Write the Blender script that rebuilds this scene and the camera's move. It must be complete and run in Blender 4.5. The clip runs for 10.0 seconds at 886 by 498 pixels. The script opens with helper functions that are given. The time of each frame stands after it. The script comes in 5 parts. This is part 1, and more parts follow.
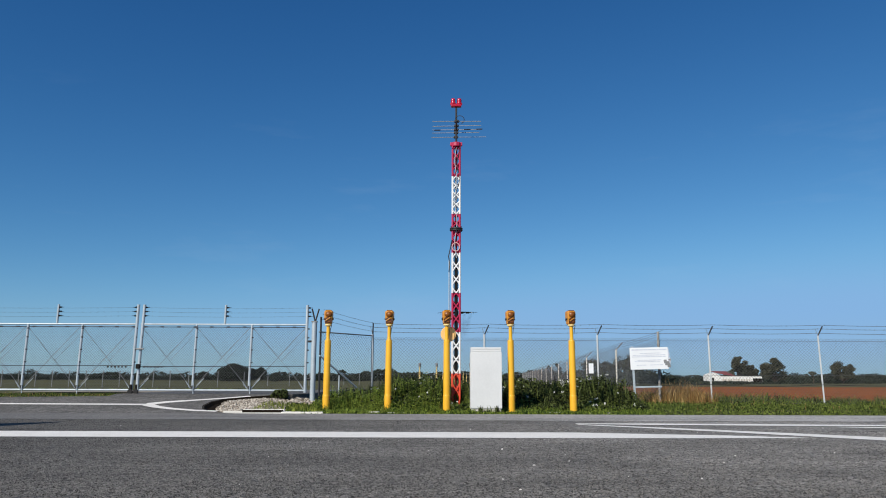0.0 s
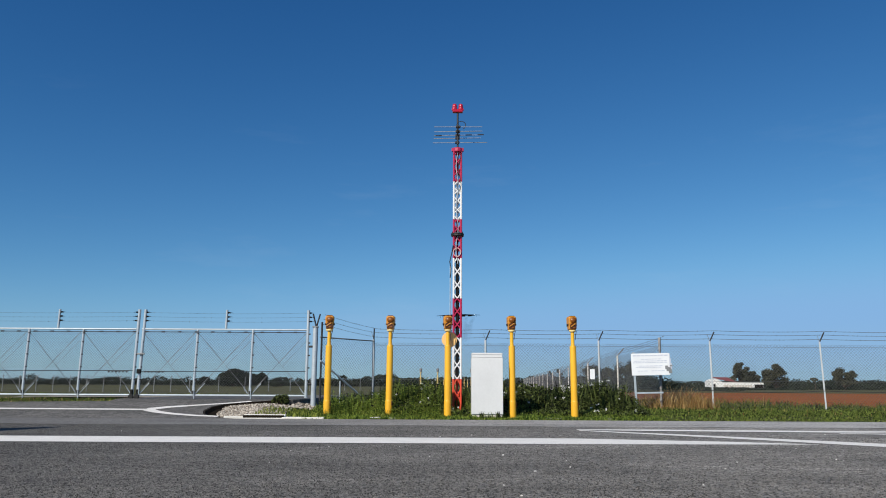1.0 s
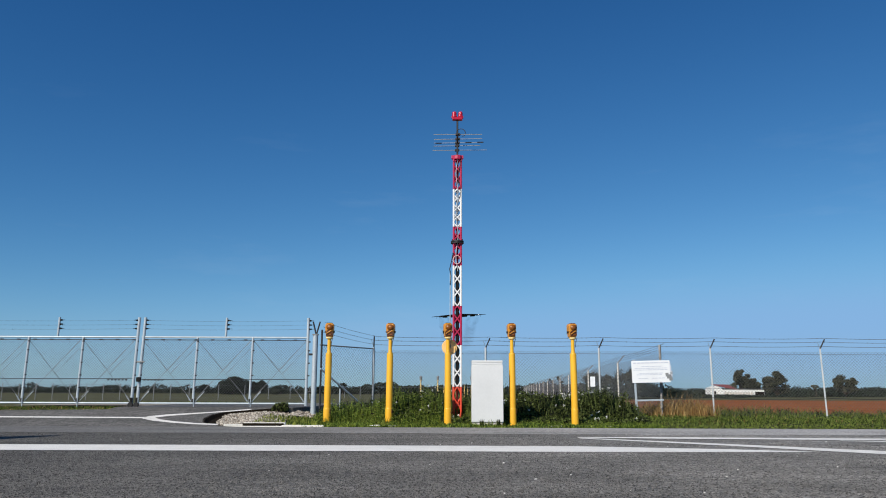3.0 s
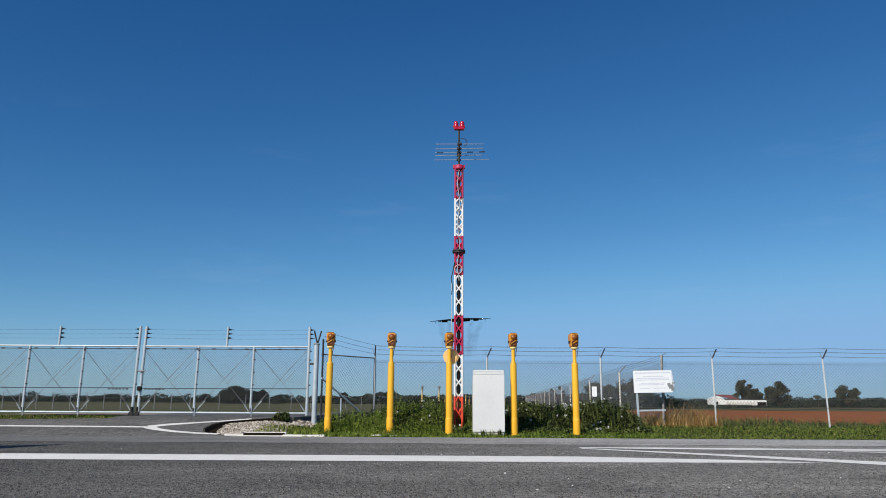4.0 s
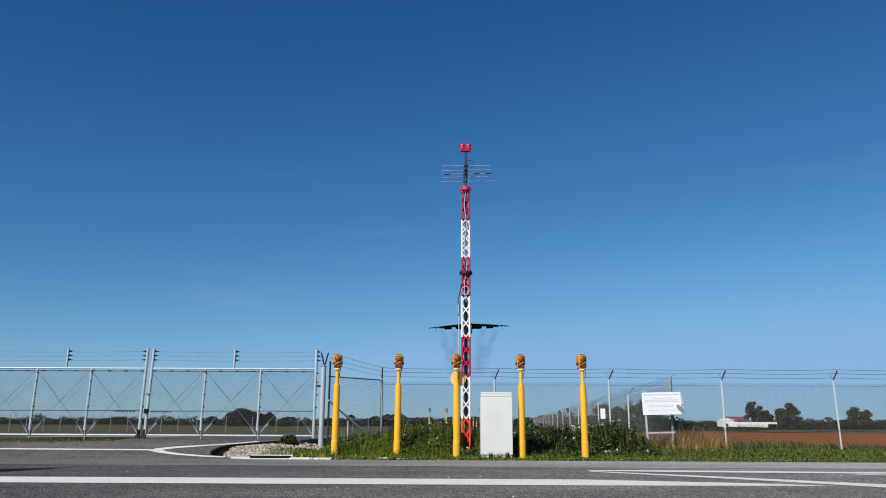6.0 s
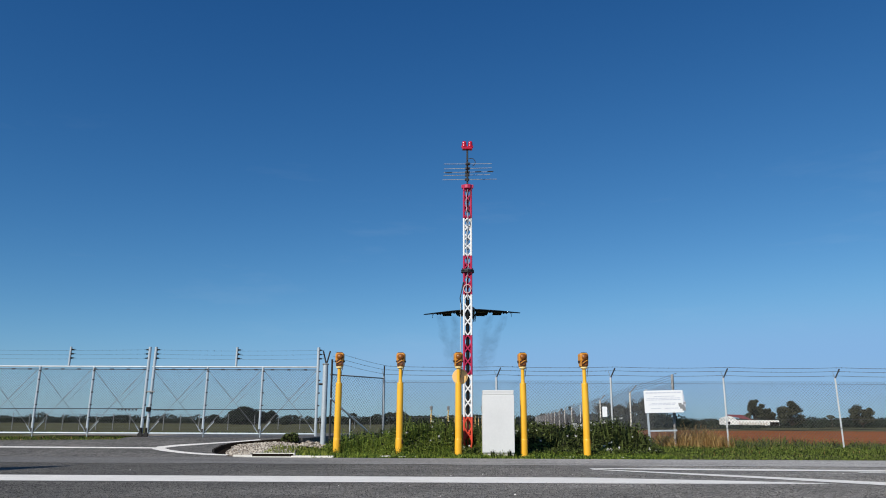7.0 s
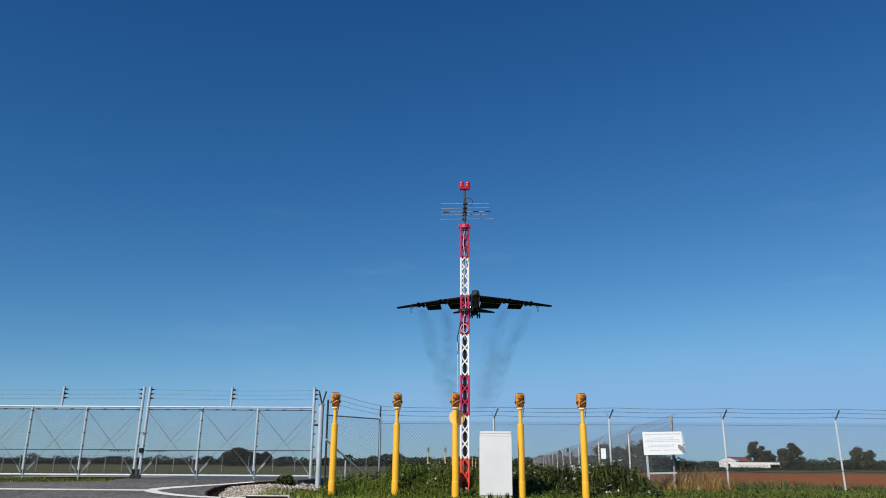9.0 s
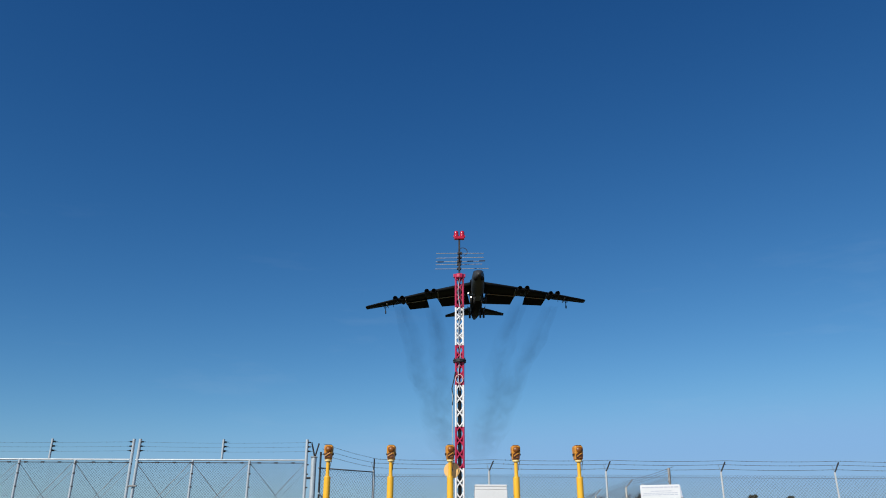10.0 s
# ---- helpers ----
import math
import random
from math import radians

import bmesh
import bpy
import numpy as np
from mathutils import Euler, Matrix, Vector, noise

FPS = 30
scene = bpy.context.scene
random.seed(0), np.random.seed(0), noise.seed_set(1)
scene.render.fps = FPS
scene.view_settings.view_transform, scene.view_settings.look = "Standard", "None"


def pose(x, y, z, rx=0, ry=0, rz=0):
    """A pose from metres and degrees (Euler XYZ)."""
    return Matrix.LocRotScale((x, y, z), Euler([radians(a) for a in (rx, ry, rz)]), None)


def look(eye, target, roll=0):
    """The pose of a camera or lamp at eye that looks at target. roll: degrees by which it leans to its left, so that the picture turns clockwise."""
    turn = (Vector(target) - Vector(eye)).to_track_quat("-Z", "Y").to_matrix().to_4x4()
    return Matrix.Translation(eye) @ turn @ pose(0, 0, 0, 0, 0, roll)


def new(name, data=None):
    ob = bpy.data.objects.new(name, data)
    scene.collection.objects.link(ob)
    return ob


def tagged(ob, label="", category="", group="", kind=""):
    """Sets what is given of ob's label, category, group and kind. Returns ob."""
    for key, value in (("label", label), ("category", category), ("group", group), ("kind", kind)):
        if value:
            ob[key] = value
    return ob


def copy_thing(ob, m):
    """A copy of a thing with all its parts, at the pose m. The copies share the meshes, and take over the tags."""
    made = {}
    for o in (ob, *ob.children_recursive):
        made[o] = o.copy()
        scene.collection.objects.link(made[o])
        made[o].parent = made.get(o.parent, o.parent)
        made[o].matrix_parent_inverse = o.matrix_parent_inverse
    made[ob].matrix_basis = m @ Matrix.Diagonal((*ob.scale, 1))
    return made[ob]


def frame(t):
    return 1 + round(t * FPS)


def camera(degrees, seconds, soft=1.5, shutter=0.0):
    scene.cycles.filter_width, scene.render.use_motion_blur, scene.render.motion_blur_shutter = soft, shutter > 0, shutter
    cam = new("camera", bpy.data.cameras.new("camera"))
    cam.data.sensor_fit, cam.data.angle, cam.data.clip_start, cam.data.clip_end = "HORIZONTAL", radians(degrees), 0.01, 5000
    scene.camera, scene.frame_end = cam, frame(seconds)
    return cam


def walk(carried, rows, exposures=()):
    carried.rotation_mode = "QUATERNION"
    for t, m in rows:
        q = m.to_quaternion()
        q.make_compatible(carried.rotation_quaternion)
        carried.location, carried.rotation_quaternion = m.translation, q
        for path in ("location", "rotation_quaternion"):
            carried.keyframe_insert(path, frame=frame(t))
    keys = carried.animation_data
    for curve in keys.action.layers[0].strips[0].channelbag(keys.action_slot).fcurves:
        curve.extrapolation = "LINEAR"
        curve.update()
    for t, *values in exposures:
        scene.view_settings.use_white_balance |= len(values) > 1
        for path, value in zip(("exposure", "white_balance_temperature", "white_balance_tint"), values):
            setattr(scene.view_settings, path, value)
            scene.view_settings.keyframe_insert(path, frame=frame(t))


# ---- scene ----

# ---- camera ----
cam = camera(59.56, 10.0, soft=1.0)
EYE = (0.0, -1.0, 0.81)
TURNS = [
    (0, 99.530, -0.197, -0.033), (0.5, 99.778, -0.267, 0.031), (1, 99.927, -0.308, 0.041),
    (1.5, 100.034, -0.214, 0.075), (2, 100.109, -0.219, 0.041), (2.5, 100.224, -0.171, 0.035), (2.7, 100.322, -0.19, 0.034), (3.8, 100.99, -0.31, 0.118),
    (4, 101.173, -0.332, 0.143), (4.5, 101.835, -0.398, 0.239), (5, 102.391, -0.346, 0.417),
    (5.5, 102.692, -0.287, 0.610), (5.7, 102.77, -0.28, 0.645), (6.8, 102.64, -0.257, 0.785), (7, 102.622, -0.256, 0.817), (7.5, 102.713, -0.257, 0.785),
    (8, 103.201, -0.266, 0.727), (8.5, 104.172, -0.317, 0.662), (9, 105.538, -0.345, 0.586),
    (9.5, 107.131, -0.442, 0.495), (9.75, 108.1, -0.36, 0.36), (9.9, 108.757, -0.292, 0.263), (10, 109.212, -0.252, 0.202)]
walk(cam, [(t, pose(*EYE, rx, ry, rz)) for t, rx, ry, rz in TURNS], exposures=[(0, 0.0), (10, 0.0)])

# ---- world and sun ----
SUN_AZ, SUN_EL = radians(216), radians(36)
world = bpy.data.worlds.new("world")
scene.world = world
world.use_nodes = True
wn = world.node_tree
sky = wn.nodes.new("ShaderNodeTexSky")
sky.sky_type = "NISHITA"
sky.sun_disc = False
sky.sun_elevation, sky.sun_rotation = SUN_EL, SUN_AZ
sky.altitude, sky.air_density, sky.dust_density, sky.ozone_density = 200, 0.8, 0.6, 2.0
back = wn.nodes["Background"]
SKY_STRENGTH = 0.085
back.inputs["Strength"].default_value = SKY_STRENGTH
# a clear, deep blue spring sky that pales towards the horizon
split, join = wn.nodes.new("ShaderNodeSeparateColor"), wn.nodes.new("ShaderNodeCombineColor")
wn.links.new(sky.outputs[0], split.inputs[0])
for k, (depth, gain, most) in enumerate(((1.72, 1.6, 0.24), (1.22, 1.185, 0.452), (0.93, 1.055, 0.7))):
    haze = wn.nodes.new("ShaderNodeMath")
    haze.operation = "SMOOTH_MIN"
    haze.inputs[1].default_value, haze.inputs[2].default_value = most / SKY_STRENGTH, 0.16 / SKY_STRENGTH
    scaled, power, level = wn.nodes.new("ShaderNodeMath"), wn.nodes.new("ShaderNodeMath"), wn.nodes.new("ShaderNodeMath")
    scaled.operation, power.operation, level.operation = "MULTIPLY", "POWER", "MULTIPLY"
    scaled.inputs[1].default_value, power.inputs[1].default_value, level.inputs[1].default_value = SKY_STRENGTH, depth, gain / SKY_STRENGTH
    wn.links.new(split.outputs[k], scaled.inputs[0])
    wn.links.new(scaled.outputs[0], power.inputs[0])
    wn.links.new(power.outputs[0], level.inputs[0])
    wn.links.new(level.outputs[0], haze.inputs[0])
    if k == 0:
        red = haze.outputs[0]
    if k == 2:
        # pale haze low down carries blue with it
        pale = wn.nodes.new("ShaderNodeMath")
        pale.operation = "MULTIPLY_ADD"
        pale.inputs[1].default_value = 0.22
        wn.links.new(red, pale.inputs[0])
        wn.links.new(haze.outputs[0], pale.inputs[2])
        haze = pale
    wn.links.new(haze.outputs[0], join.inputs[k])
# faint streaks of high cirrus low in the sky
way = wn.nodes.new("ShaderNodeTexCoord")
stretch, wisps, veil, thin = wn.nodes.new("ShaderNodeMapping"), wn.nodes.new("ShaderNodeTexNoise"), wn.nodes.new("ShaderNodeMapRange"), wn.nodes.new("ShaderNodeMix")
stretch.inputs["Scale"].default_value, stretch.inputs["Rotation"].default_value = (3.2, 3.2, 17.0), (0, radians(9), 0)
wisps.inputs["Scale"].default_value, wisps.inputs["Detail"].default_value, wisps.inputs["Roughness"].default_value = 1.0, 7, 0.62
veil.inputs["From Min"].default_value, veil.inputs["From Max"].default_value = 0.58, 0.85
veil.inputs["To Min"].default_value, veil.inputs["To Max"].default_value = 0.0, 0.08
thin.data_type = "RGBA"
thin.inputs[7].default_value = (0.62 / SKY_STRENGTH, 0.7 / SKY_STRENGTH, 0.8 / SKY_STRENGTH, 1)
wn.links.new(way.outputs["Generated"], stretch.inputs["Vector"])
wn.links.new(stretch.outputs[0], wisps.inputs["Vector"])
wn.links.new(wisps.outputs["Fac"], veil.inputs["Value"])
height, low, fade = wn.nodes.new("ShaderNodeSeparateXYZ"), wn.nodes.new("ShaderNodeMapRange"), wn.nodes.new("ShaderNodeMath")
low.inputs["From Min"].default_value, low.inputs["From Max"].default_value = 0.26, 0.38
low.inputs["To Min"].default_value, low.inputs["To Max"].default_value = 1.0, 0.0
fade.operation = "MULTIPLY"
wn.links.new(way.outputs["Generated"], height.inputs[0])
wn.links.new(height.outputs["Z"], low.inputs["Value"])
wn.links.new(low.outputs[0], fade.inputs[0])
wn.links.new(veil.outputs[0], fade.inputs[1])
wn.links.new(fade.outputs[0], thin.inputs[0])
wn.links.new(join.outputs[0], thin.inputs[6])
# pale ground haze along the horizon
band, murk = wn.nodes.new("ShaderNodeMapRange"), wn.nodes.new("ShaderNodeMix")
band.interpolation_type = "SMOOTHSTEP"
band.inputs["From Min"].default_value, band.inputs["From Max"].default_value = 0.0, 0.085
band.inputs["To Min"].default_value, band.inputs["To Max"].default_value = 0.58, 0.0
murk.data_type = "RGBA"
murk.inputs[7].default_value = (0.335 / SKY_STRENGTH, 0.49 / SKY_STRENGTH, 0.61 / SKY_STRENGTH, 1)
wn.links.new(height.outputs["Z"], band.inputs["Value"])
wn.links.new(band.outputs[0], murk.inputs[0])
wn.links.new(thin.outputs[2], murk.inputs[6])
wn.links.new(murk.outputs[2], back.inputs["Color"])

sun_data = bpy.data.lights.new("sun", "SUN")
sun_data.energy, sun_data.angle, sun_data.color = 4.9, radians(0.5), (1.0, 0.93, 0.82)
sun = new("sun", sun_data)
to_sun = Vector((math.sin(SUN_AZ) * math.cos(SUN_EL), math.cos(SUN_AZ) * math.cos(SUN_EL), math.sin(SUN_EL)))
sun.matrix_world = look(to_sun * 60, (0, 0, 0))


# ---- materials ----
def rough_mat(name, low, high, rough=0.7, metal=0.0, scale=6.0, fine=60.0, bump=0.0, bump_scale=80.0, stains=0.25, by_piece=0.0, spec=0.5):
    """Two-scale colour variation between low and high, with relief."""
    m = bpy.data.materials.new(name)
    m.use_nodes = True
    nt = m.node_tree
    b = nt.nodes["Principled BSDF"]
    b.inputs["Roughness"].default_value, b.inputs["Metallic"].default_value = rough, metal
    b.inputs["Specular IOR Level"].default_value = spec
    co = nt.nodes.new("ShaderNodeTexCoord")
    n1, n2 = nt.nodes.new("ShaderNodeTexNoise"), nt.nodes.new("ShaderNodeTexNoise")
    n1.inputs["Scale"].default_value, n1.inputs["Detail"].default_value = scale, 5
    n2.inputs["Scale"].default_value, n2.inputs["Detail"].default_value = fine, 3
    mix = nt.nodes.new("ShaderNodeMath")
    mix.operation = "MULTIPLY_ADD"
    mix.inputs[1].default_value = stains
    nt.links.new(co.outputs["Object"], n1.inputs["Vector"])
    nt.links.new(co.outputs["Object"], n2.inputs["Vector"])
    nt.links.new(n1.outputs["Fac"], mix.inputs[0])
    sc = nt.nodes.new("ShaderNodeMath")
    sc.operation = "MULTIPLY"
    sc.inputs[1].default_value = 1.0 - stains
    nt.links.new(n2.outputs["Fac"], sc.inputs[0])
    nt.links.new(sc.outputs[0], mix.inputs[2])
    last = mix.outputs[0]
    if by_piece:
        geo = nt.nodes.new("ShaderNodeNewGeometry")
        add = nt.nodes.new("ShaderNodeMath")
        add.operation = "MULTIPLY_ADD"
        add.inputs[1].default_value = by_piece
        off = nt.nodes.new("ShaderNodeMath")
        off.operation = "SUBTRACT"
        off.inputs[1].default_value = by_piece / 2
        nt.links.new(geo.outputs["Random Per Island"], add.inputs[0])
        nt.links.new(last, add.inputs[2])
        nt.links.new(add.outputs[0], off.inputs[0])
        last = off.outputs[0]
    ramp = nt.nodes.new("ShaderNodeValToRGB")
    ramp.color_ramp.elements[0].position, ramp.color_ramp.elements[1].position = 0.3, 0.7
    ramp.color_ramp.elements[0].color, ramp.color_ramp.elements[1].color = (*low, 1), (*high, 1)
    nt.links.new(last, ramp.inputs[0])
    nt.links.new(ramp.outputs[0], b.inputs["Base Color"])
    if bump:
        n3, bp = nt.nodes.new("ShaderNodeTexNoise"), nt.nodes.new("ShaderNodeBump")
        n3.inputs["Scale"].default_value, n3.inputs["Detail"].default_value = bump_scale, 4
        bp.inputs["Strength"].default_value, bp.inputs["Distance"].default_value = bump, 0.02
        nt.links.new(co.outputs["Object"], n3.inputs["Vector"])
        nt.links.new(n3.outputs["Fac"], bp.inputs["Height"])
        nt.links.new(bp.outputs[0], b.inputs["Normal"])
    return m


def leaf_mat(name, low, high, through_light=0.35):
    m = rough_mat(name, low, high, rough=0.65, scale=0.6, fine=9.0, stains=0.5, by_piece=0.7, spec=0.25)
    nt = m.node_tree
    b, out = nt.nodes["Principled BSDF"], nt.nodes["Material Output"]
    tr, mx = nt.nodes.new("ShaderNodeBsdfTranslucent"), nt.nodes.new("ShaderNodeMixShader")
    col = b.inputs["Base Color"].links[0].from_socket
    nt.links.new(col, tr.inputs["Color"])
    mx.inputs[0].default_value = through_light
    nt.links.new(b.outputs[0], mx.inputs[1])
    nt.links.new(tr.outputs[0], mx.inputs[2])
    nt.links.new(mx.outputs[0], out.inputs["Surface"])
    return m


def glow_mat(name, colour, strength):
    m = bpy.data.materials.new(name)
    m.use_nodes = True
    b = m.node_tree.nodes["Principled BSDF"]
    b.inputs["Base Color"].default_value = (*colour, 1)
    b.inputs["Emission Color"].default_value = (*colour, 1)
    b.inputs["Emission Strength"].default_value = strength
    return m


def smoke_mat(name, density):
    """Thin brownish exhaust: mostly clear, uneven along its length."""
    m = bpy.data.materials.new(name)
    m.use_nodes = True
    nt = m.node_tree
    out = nt.nodes["Material Output"]
    nt.nodes.remove(nt.nodes["Principled BSDF"])
    clear, soot, mx = nt.nodes.new("ShaderNodeBsdfTransparent"), nt.nodes.new("ShaderNodeBsdfDiffuse"), nt.nodes.new("ShaderNodeMixShader")
    soot.inputs["Color"].default_value = (0.045, 0.052, 0.06, 1)
    co, mp, nz = nt.nodes.new("ShaderNodeTexCoord"), nt.nodes.new("ShaderNodeMapping"), nt.nodes.new("ShaderNodeTexNoise")
    mp.inputs["Scale"].default_value = (0.13, 0.026, 0.13)
    nz.inputs["Scale"].default_value, nz.inputs["Detail"].default_value, nz.inputs["Roughness"].default_value = 1.0, 6, 0.6
    rg = nt.nodes.new("ShaderNodeMapRange")
    rg.inputs["From Min"].default_value, rg.inputs["From Max"].default_value = 0.3, 0.72
    rg.inputs["To Min"].default_value, rg.inputs["To Max"].default_value = 0.15 * density, density
    nt.links.new(co.outputs["Object"], mp.inputs["Vector"])
    nt.links.new(mp.outputs[0], nz.inputs["Vector"])
    nt.links.new(nz.outputs["Fac"], rg.inputs["Value"])
    # thins out to nothing at the flanks of the plume and along its length
    geo, xyz = nt.nodes.new("ShaderNodeNewGeometry"), nt.nodes.new("ShaderNodeSeparateXYZ")
    nt.links.new(geo.outputs["Normal"], xyz.inputs[0])
    up, pw, m1 = nt.nodes.new("ShaderNodeMath"), nt.nodes.new("ShaderNodeMath"), nt.nodes.new("ShaderNodeMath")
    up.operation, pw.operation, m1.operation = "ABSOLUTE", "POWER", "MULTIPLY"
    pw.inputs[1].default_value = 2.0
    nt.links.new(xyz.outputs["Z"], up.inputs[0])
    nt.links.new(up.outputs[0], pw.inputs[0])
    nt.links.new(pw.outputs[0], m1.inputs[0])
    nt.links.new(rg.outputs[0], m1.inputs[1])
    along, fade, m2 = nt.nodes.new("ShaderNodeSeparateXYZ"), nt.nodes.new("ShaderNodeValToRGB"), nt.nodes.new("ShaderNodeMath")
    nt.links.new(co.outputs["Object"], along.inputs[0])
    pos = nt.nodes.new("ShaderNodeMapRange")
    pos.inputs["From Min"].default_value, pos.inputs["From Max"].default_value = -12, 385
    nt.links.new(along.outputs["Y"], pos.inputs["Value"])
    nt.links.new(pos.outputs[0], fade.inputs[0])
    fade.color_ramp.elements[0].color, fade.color_ramp.elements[1].color = (0, 0, 0, 1), (0, 0, 0, 1)
    for v, g in ((0.025, 1.0), (0.2, 0.9), (0.55, 0.62)):
        fade.color_ramp.elements.new(v).color = (g, g, g, 1)
    m2.operation = "MULTIPLY"
    nt.links.new(m1.outputs[0], m2.inputs[0])
    nt.links.new(fade.outputs[0], m2.inputs[1])
    rg = m2
    nt.links.new(rg.outputs[0], mx.inputs[0])
    nt.links.new(clear.outputs[0], mx.inputs[1])
    nt.links.new(soot.outputs[0], mx.inputs[2])
    nt.links.new(mx.outputs[0], out.inputs["Surface"])
    return m


def chip_mat(name, dark, pale, scale, contrast=1.0, drift=0.0):
    """Rolled asphalt: close-set stones, dark pits between them, long worn patches; drift paints stronger light towards
    +x into the colour.
    """
    m = rough_mat(name, dark, pale, rough=0.88, scale=0.9, fine=scale, stains=0.34)
    nt = m.node_tree
    b = nt.nodes["Principled BSDF"]
    co = [n for n in nt.nodes if n.type == "TEX_COORD"][0]
    col = b.inputs["Base Color"].links[0].from_socket

    def noise_at(size, scaling, detail, low, high, frm=(0.35, 0.65)):
        mp, nz, rg = nt.nodes.new("ShaderNodeMapping"), nt.nodes.new("ShaderNodeTexNoise"), nt.nodes.new("ShaderNodeMapRange")
        mp.inputs["Scale"].default_value = size
        nz.inputs["Scale"].default_value, nz.inputs["Detail"].default_value = scaling, detail
        rg.inputs["From Min"].default_value, rg.inputs["From Max"].default_value = frm
        rg.inputs["To Min"].default_value, rg.inputs["To Max"].default_value = low, high
        nt.links.new(co.outputs["Object"], mp.inputs["Vector"])
        nt.links.new(mp.outputs[0], nz.inputs["Vector"])
        nt.links.new(nz.outputs["Fac"], rg.inputs["Value"])
        return rg.outputs[0], nz.outputs["Fac"]

    pits, pit_height = noise_at((1, 1, 1), scale * 0.52, 5, 1.0 - 0.78 * contrast, 1.0 + 0.25 * contrast, (0.33, 0.57))
    clumps, _ = noise_at((1, 1, 1), scale * 0.17, 4, 1.0 - 0.4 * contrast, 1.0 + 0.24 * contrast, (0.36, 0.6))
    patches, _ = noise_at((0.22, 0.8, 1), 1.0, 4, 1.0 - 0.3 * contrast, 1.0 + 0.26 * contrast)
    streaks, _ = noise_at((0.5, 5.0, 1), 1.0, 3, 1.0 - 0.12 * contrast, 1.0 + 0.1 * contrast)
    # gradient along x: the sun's brighter return at right, put into the colour
    along, ramp = nt.nodes.new("ShaderNodeSeparateXYZ"), nt.nodes.new("ShaderNodeMapRange")
    nt.links.new(co.outputs["Object"], along.inputs[0])
    ramp.inputs["From Min"].default_value, ramp.inputs["From Max"].default_value = -6, 6
    ramp.inputs["To Min"].default_value, ramp.inputs["To Max"].default_value = 1 - drift, 1 + drift
    nt.links.new(along.outputs[0], ramp.inputs["Value"])
    for factor in (pits, clumps, patches, streaks, ramp.outputs[0]):
        mx = nt.nodes.new("ShaderNodeMix")
        mx.data_type, mx.blend_type = "RGBA", "MULTIPLY"
        mx.inputs[0].default_value = 1.0
        nt.links.new(col, mx.inputs[6])
        nt.links.new(factor, mx.inputs[7])
        col = mx.outputs[2]
    nt.links.new(col, b.inputs["Base Color"])
    bp = nt.nodes.new("ShaderNodeBump")
    bp.inputs["Strength"].default_value, bp.inputs["Distance"].default_value = 1.0 * contrast, 0.05
    nt.links.new(pit_height, bp.inputs["Height"])
    nt.links.new(bp.outputs[0], b.inputs["Normal"])
    return m


ASPHALT = chip_mat("asphalt", (0.074, 0.07, 0.062), (0.28, 0.265, 0.241), 52, 1.0, 0.5)
SHOULDER = chip_mat("smooth_asphalt", (0.2, 0.194, 0.183), (0.33, 0.319, 0.302), 40, 0.55, 0.42)
DRIVE = chip_mat("drive_asphalt", (0.085, 0.081, 0.074), (0.168, 0.161, 0.149), 36, 0.7)
LINE = rough_mat("road_paint", (0.62, 0.6, 0.56), (0.9, 0.88, 0.835), rough=0.7, scale=3.0, fine=45, bump=0.4, bump_scale=60, stains=0.35)
SOIL = rough_mat("grassy_soil", (0.042, 0.042, 0.02), (0.125, 0.12, 0.054), rough=0.95, spec=0.08, scale=0.08, fine=0.9, bump=0.6, bump_scale=6, stains=0.5)
# soil colour carries the shadow that the driveway edge throws on the island
SHADED_SOIL = rough_mat("soil_with_shadow_tone", (0.006, 0.005, 0.004), (0.024, 0.018, 0.013), rough=0.95, spec=0.04, scale=3, fine=30, bump=0.8, bump_scale=40)
FIELD = rough_mat("red_earth", (0.12, 0.034, 0.008), (0.37, 0.125, 0.036), rough=0.95, spec=0.08, scale=0.12, fine=2.5, bump=1.0, bump_scale=4, stains=0.35)
CONCRETE = rough_mat("concrete", (0.46, 0.44, 0.39), (0.68, 0.65, 0.59), rough=0.85, scale=3, fine=40, bump=0.4, stains=0.5)
WORN_CONCRETE = rough_mat("weathered_concrete", (0.09, 0.088, 0.084), (0.42, 0.41, 0.39), rough=0.9, scale=5.0, fine=24, bump=0.5, stains=0.55)
PALE_KERB = rough_mat("pale_kerb_concrete", (0.6, 0.58, 0.52), (0.8, 0.78, 0.72), rough=0.85, scale=3, fine=40, bump=0.3, stains=0.5)
STONE = rough_mat("limestone_gravel", (0.16, 0.13, 0.1), (0.53, 0.48, 0.41), rough=0.9, scale=1.6, fine=20, stains=0.45, by_piece=0.8)
PIT = rough_mat("near_black_fill", (0.008, 0.006, 0.005), (0.022, 0.017, 0.013), rough=0.95, spec=0.05)
YELLOW = rough_mat("yellow_paint", (0.76, 0.385, 0.014), (0.85, 0.46, 0.03), rough=0.45, scale=2.5, fine=30, stains=0.6)
AMBER = rough_mat("amber_paint", (0.46, 0.175, 0.013), (0.64, 0.28, 0.03), rough=0.4, scale=4, fine=30, stains=0.6)
# two darker tones of the amber put the lamp head's shading into colour
AMBER_DARK = rough_mat("amber_shade_tone", (0.05, 0.014, 0.002), (0.1, 0.028, 0.003), rough=0.45, scale=8, fine=40)
AMBER_MID = rough_mat("amber_mid_tone", (0.15, 0.045, 0.004), (0.26, 0.085, 0.007), rough=0.4, scale=9, fine=40)
CREAM = rough_mat("pale_yellow_paint", (0.78, 0.58, 0.22), (0.86, 0.68, 0.32), rough=0.5, scale=5, fine=40)
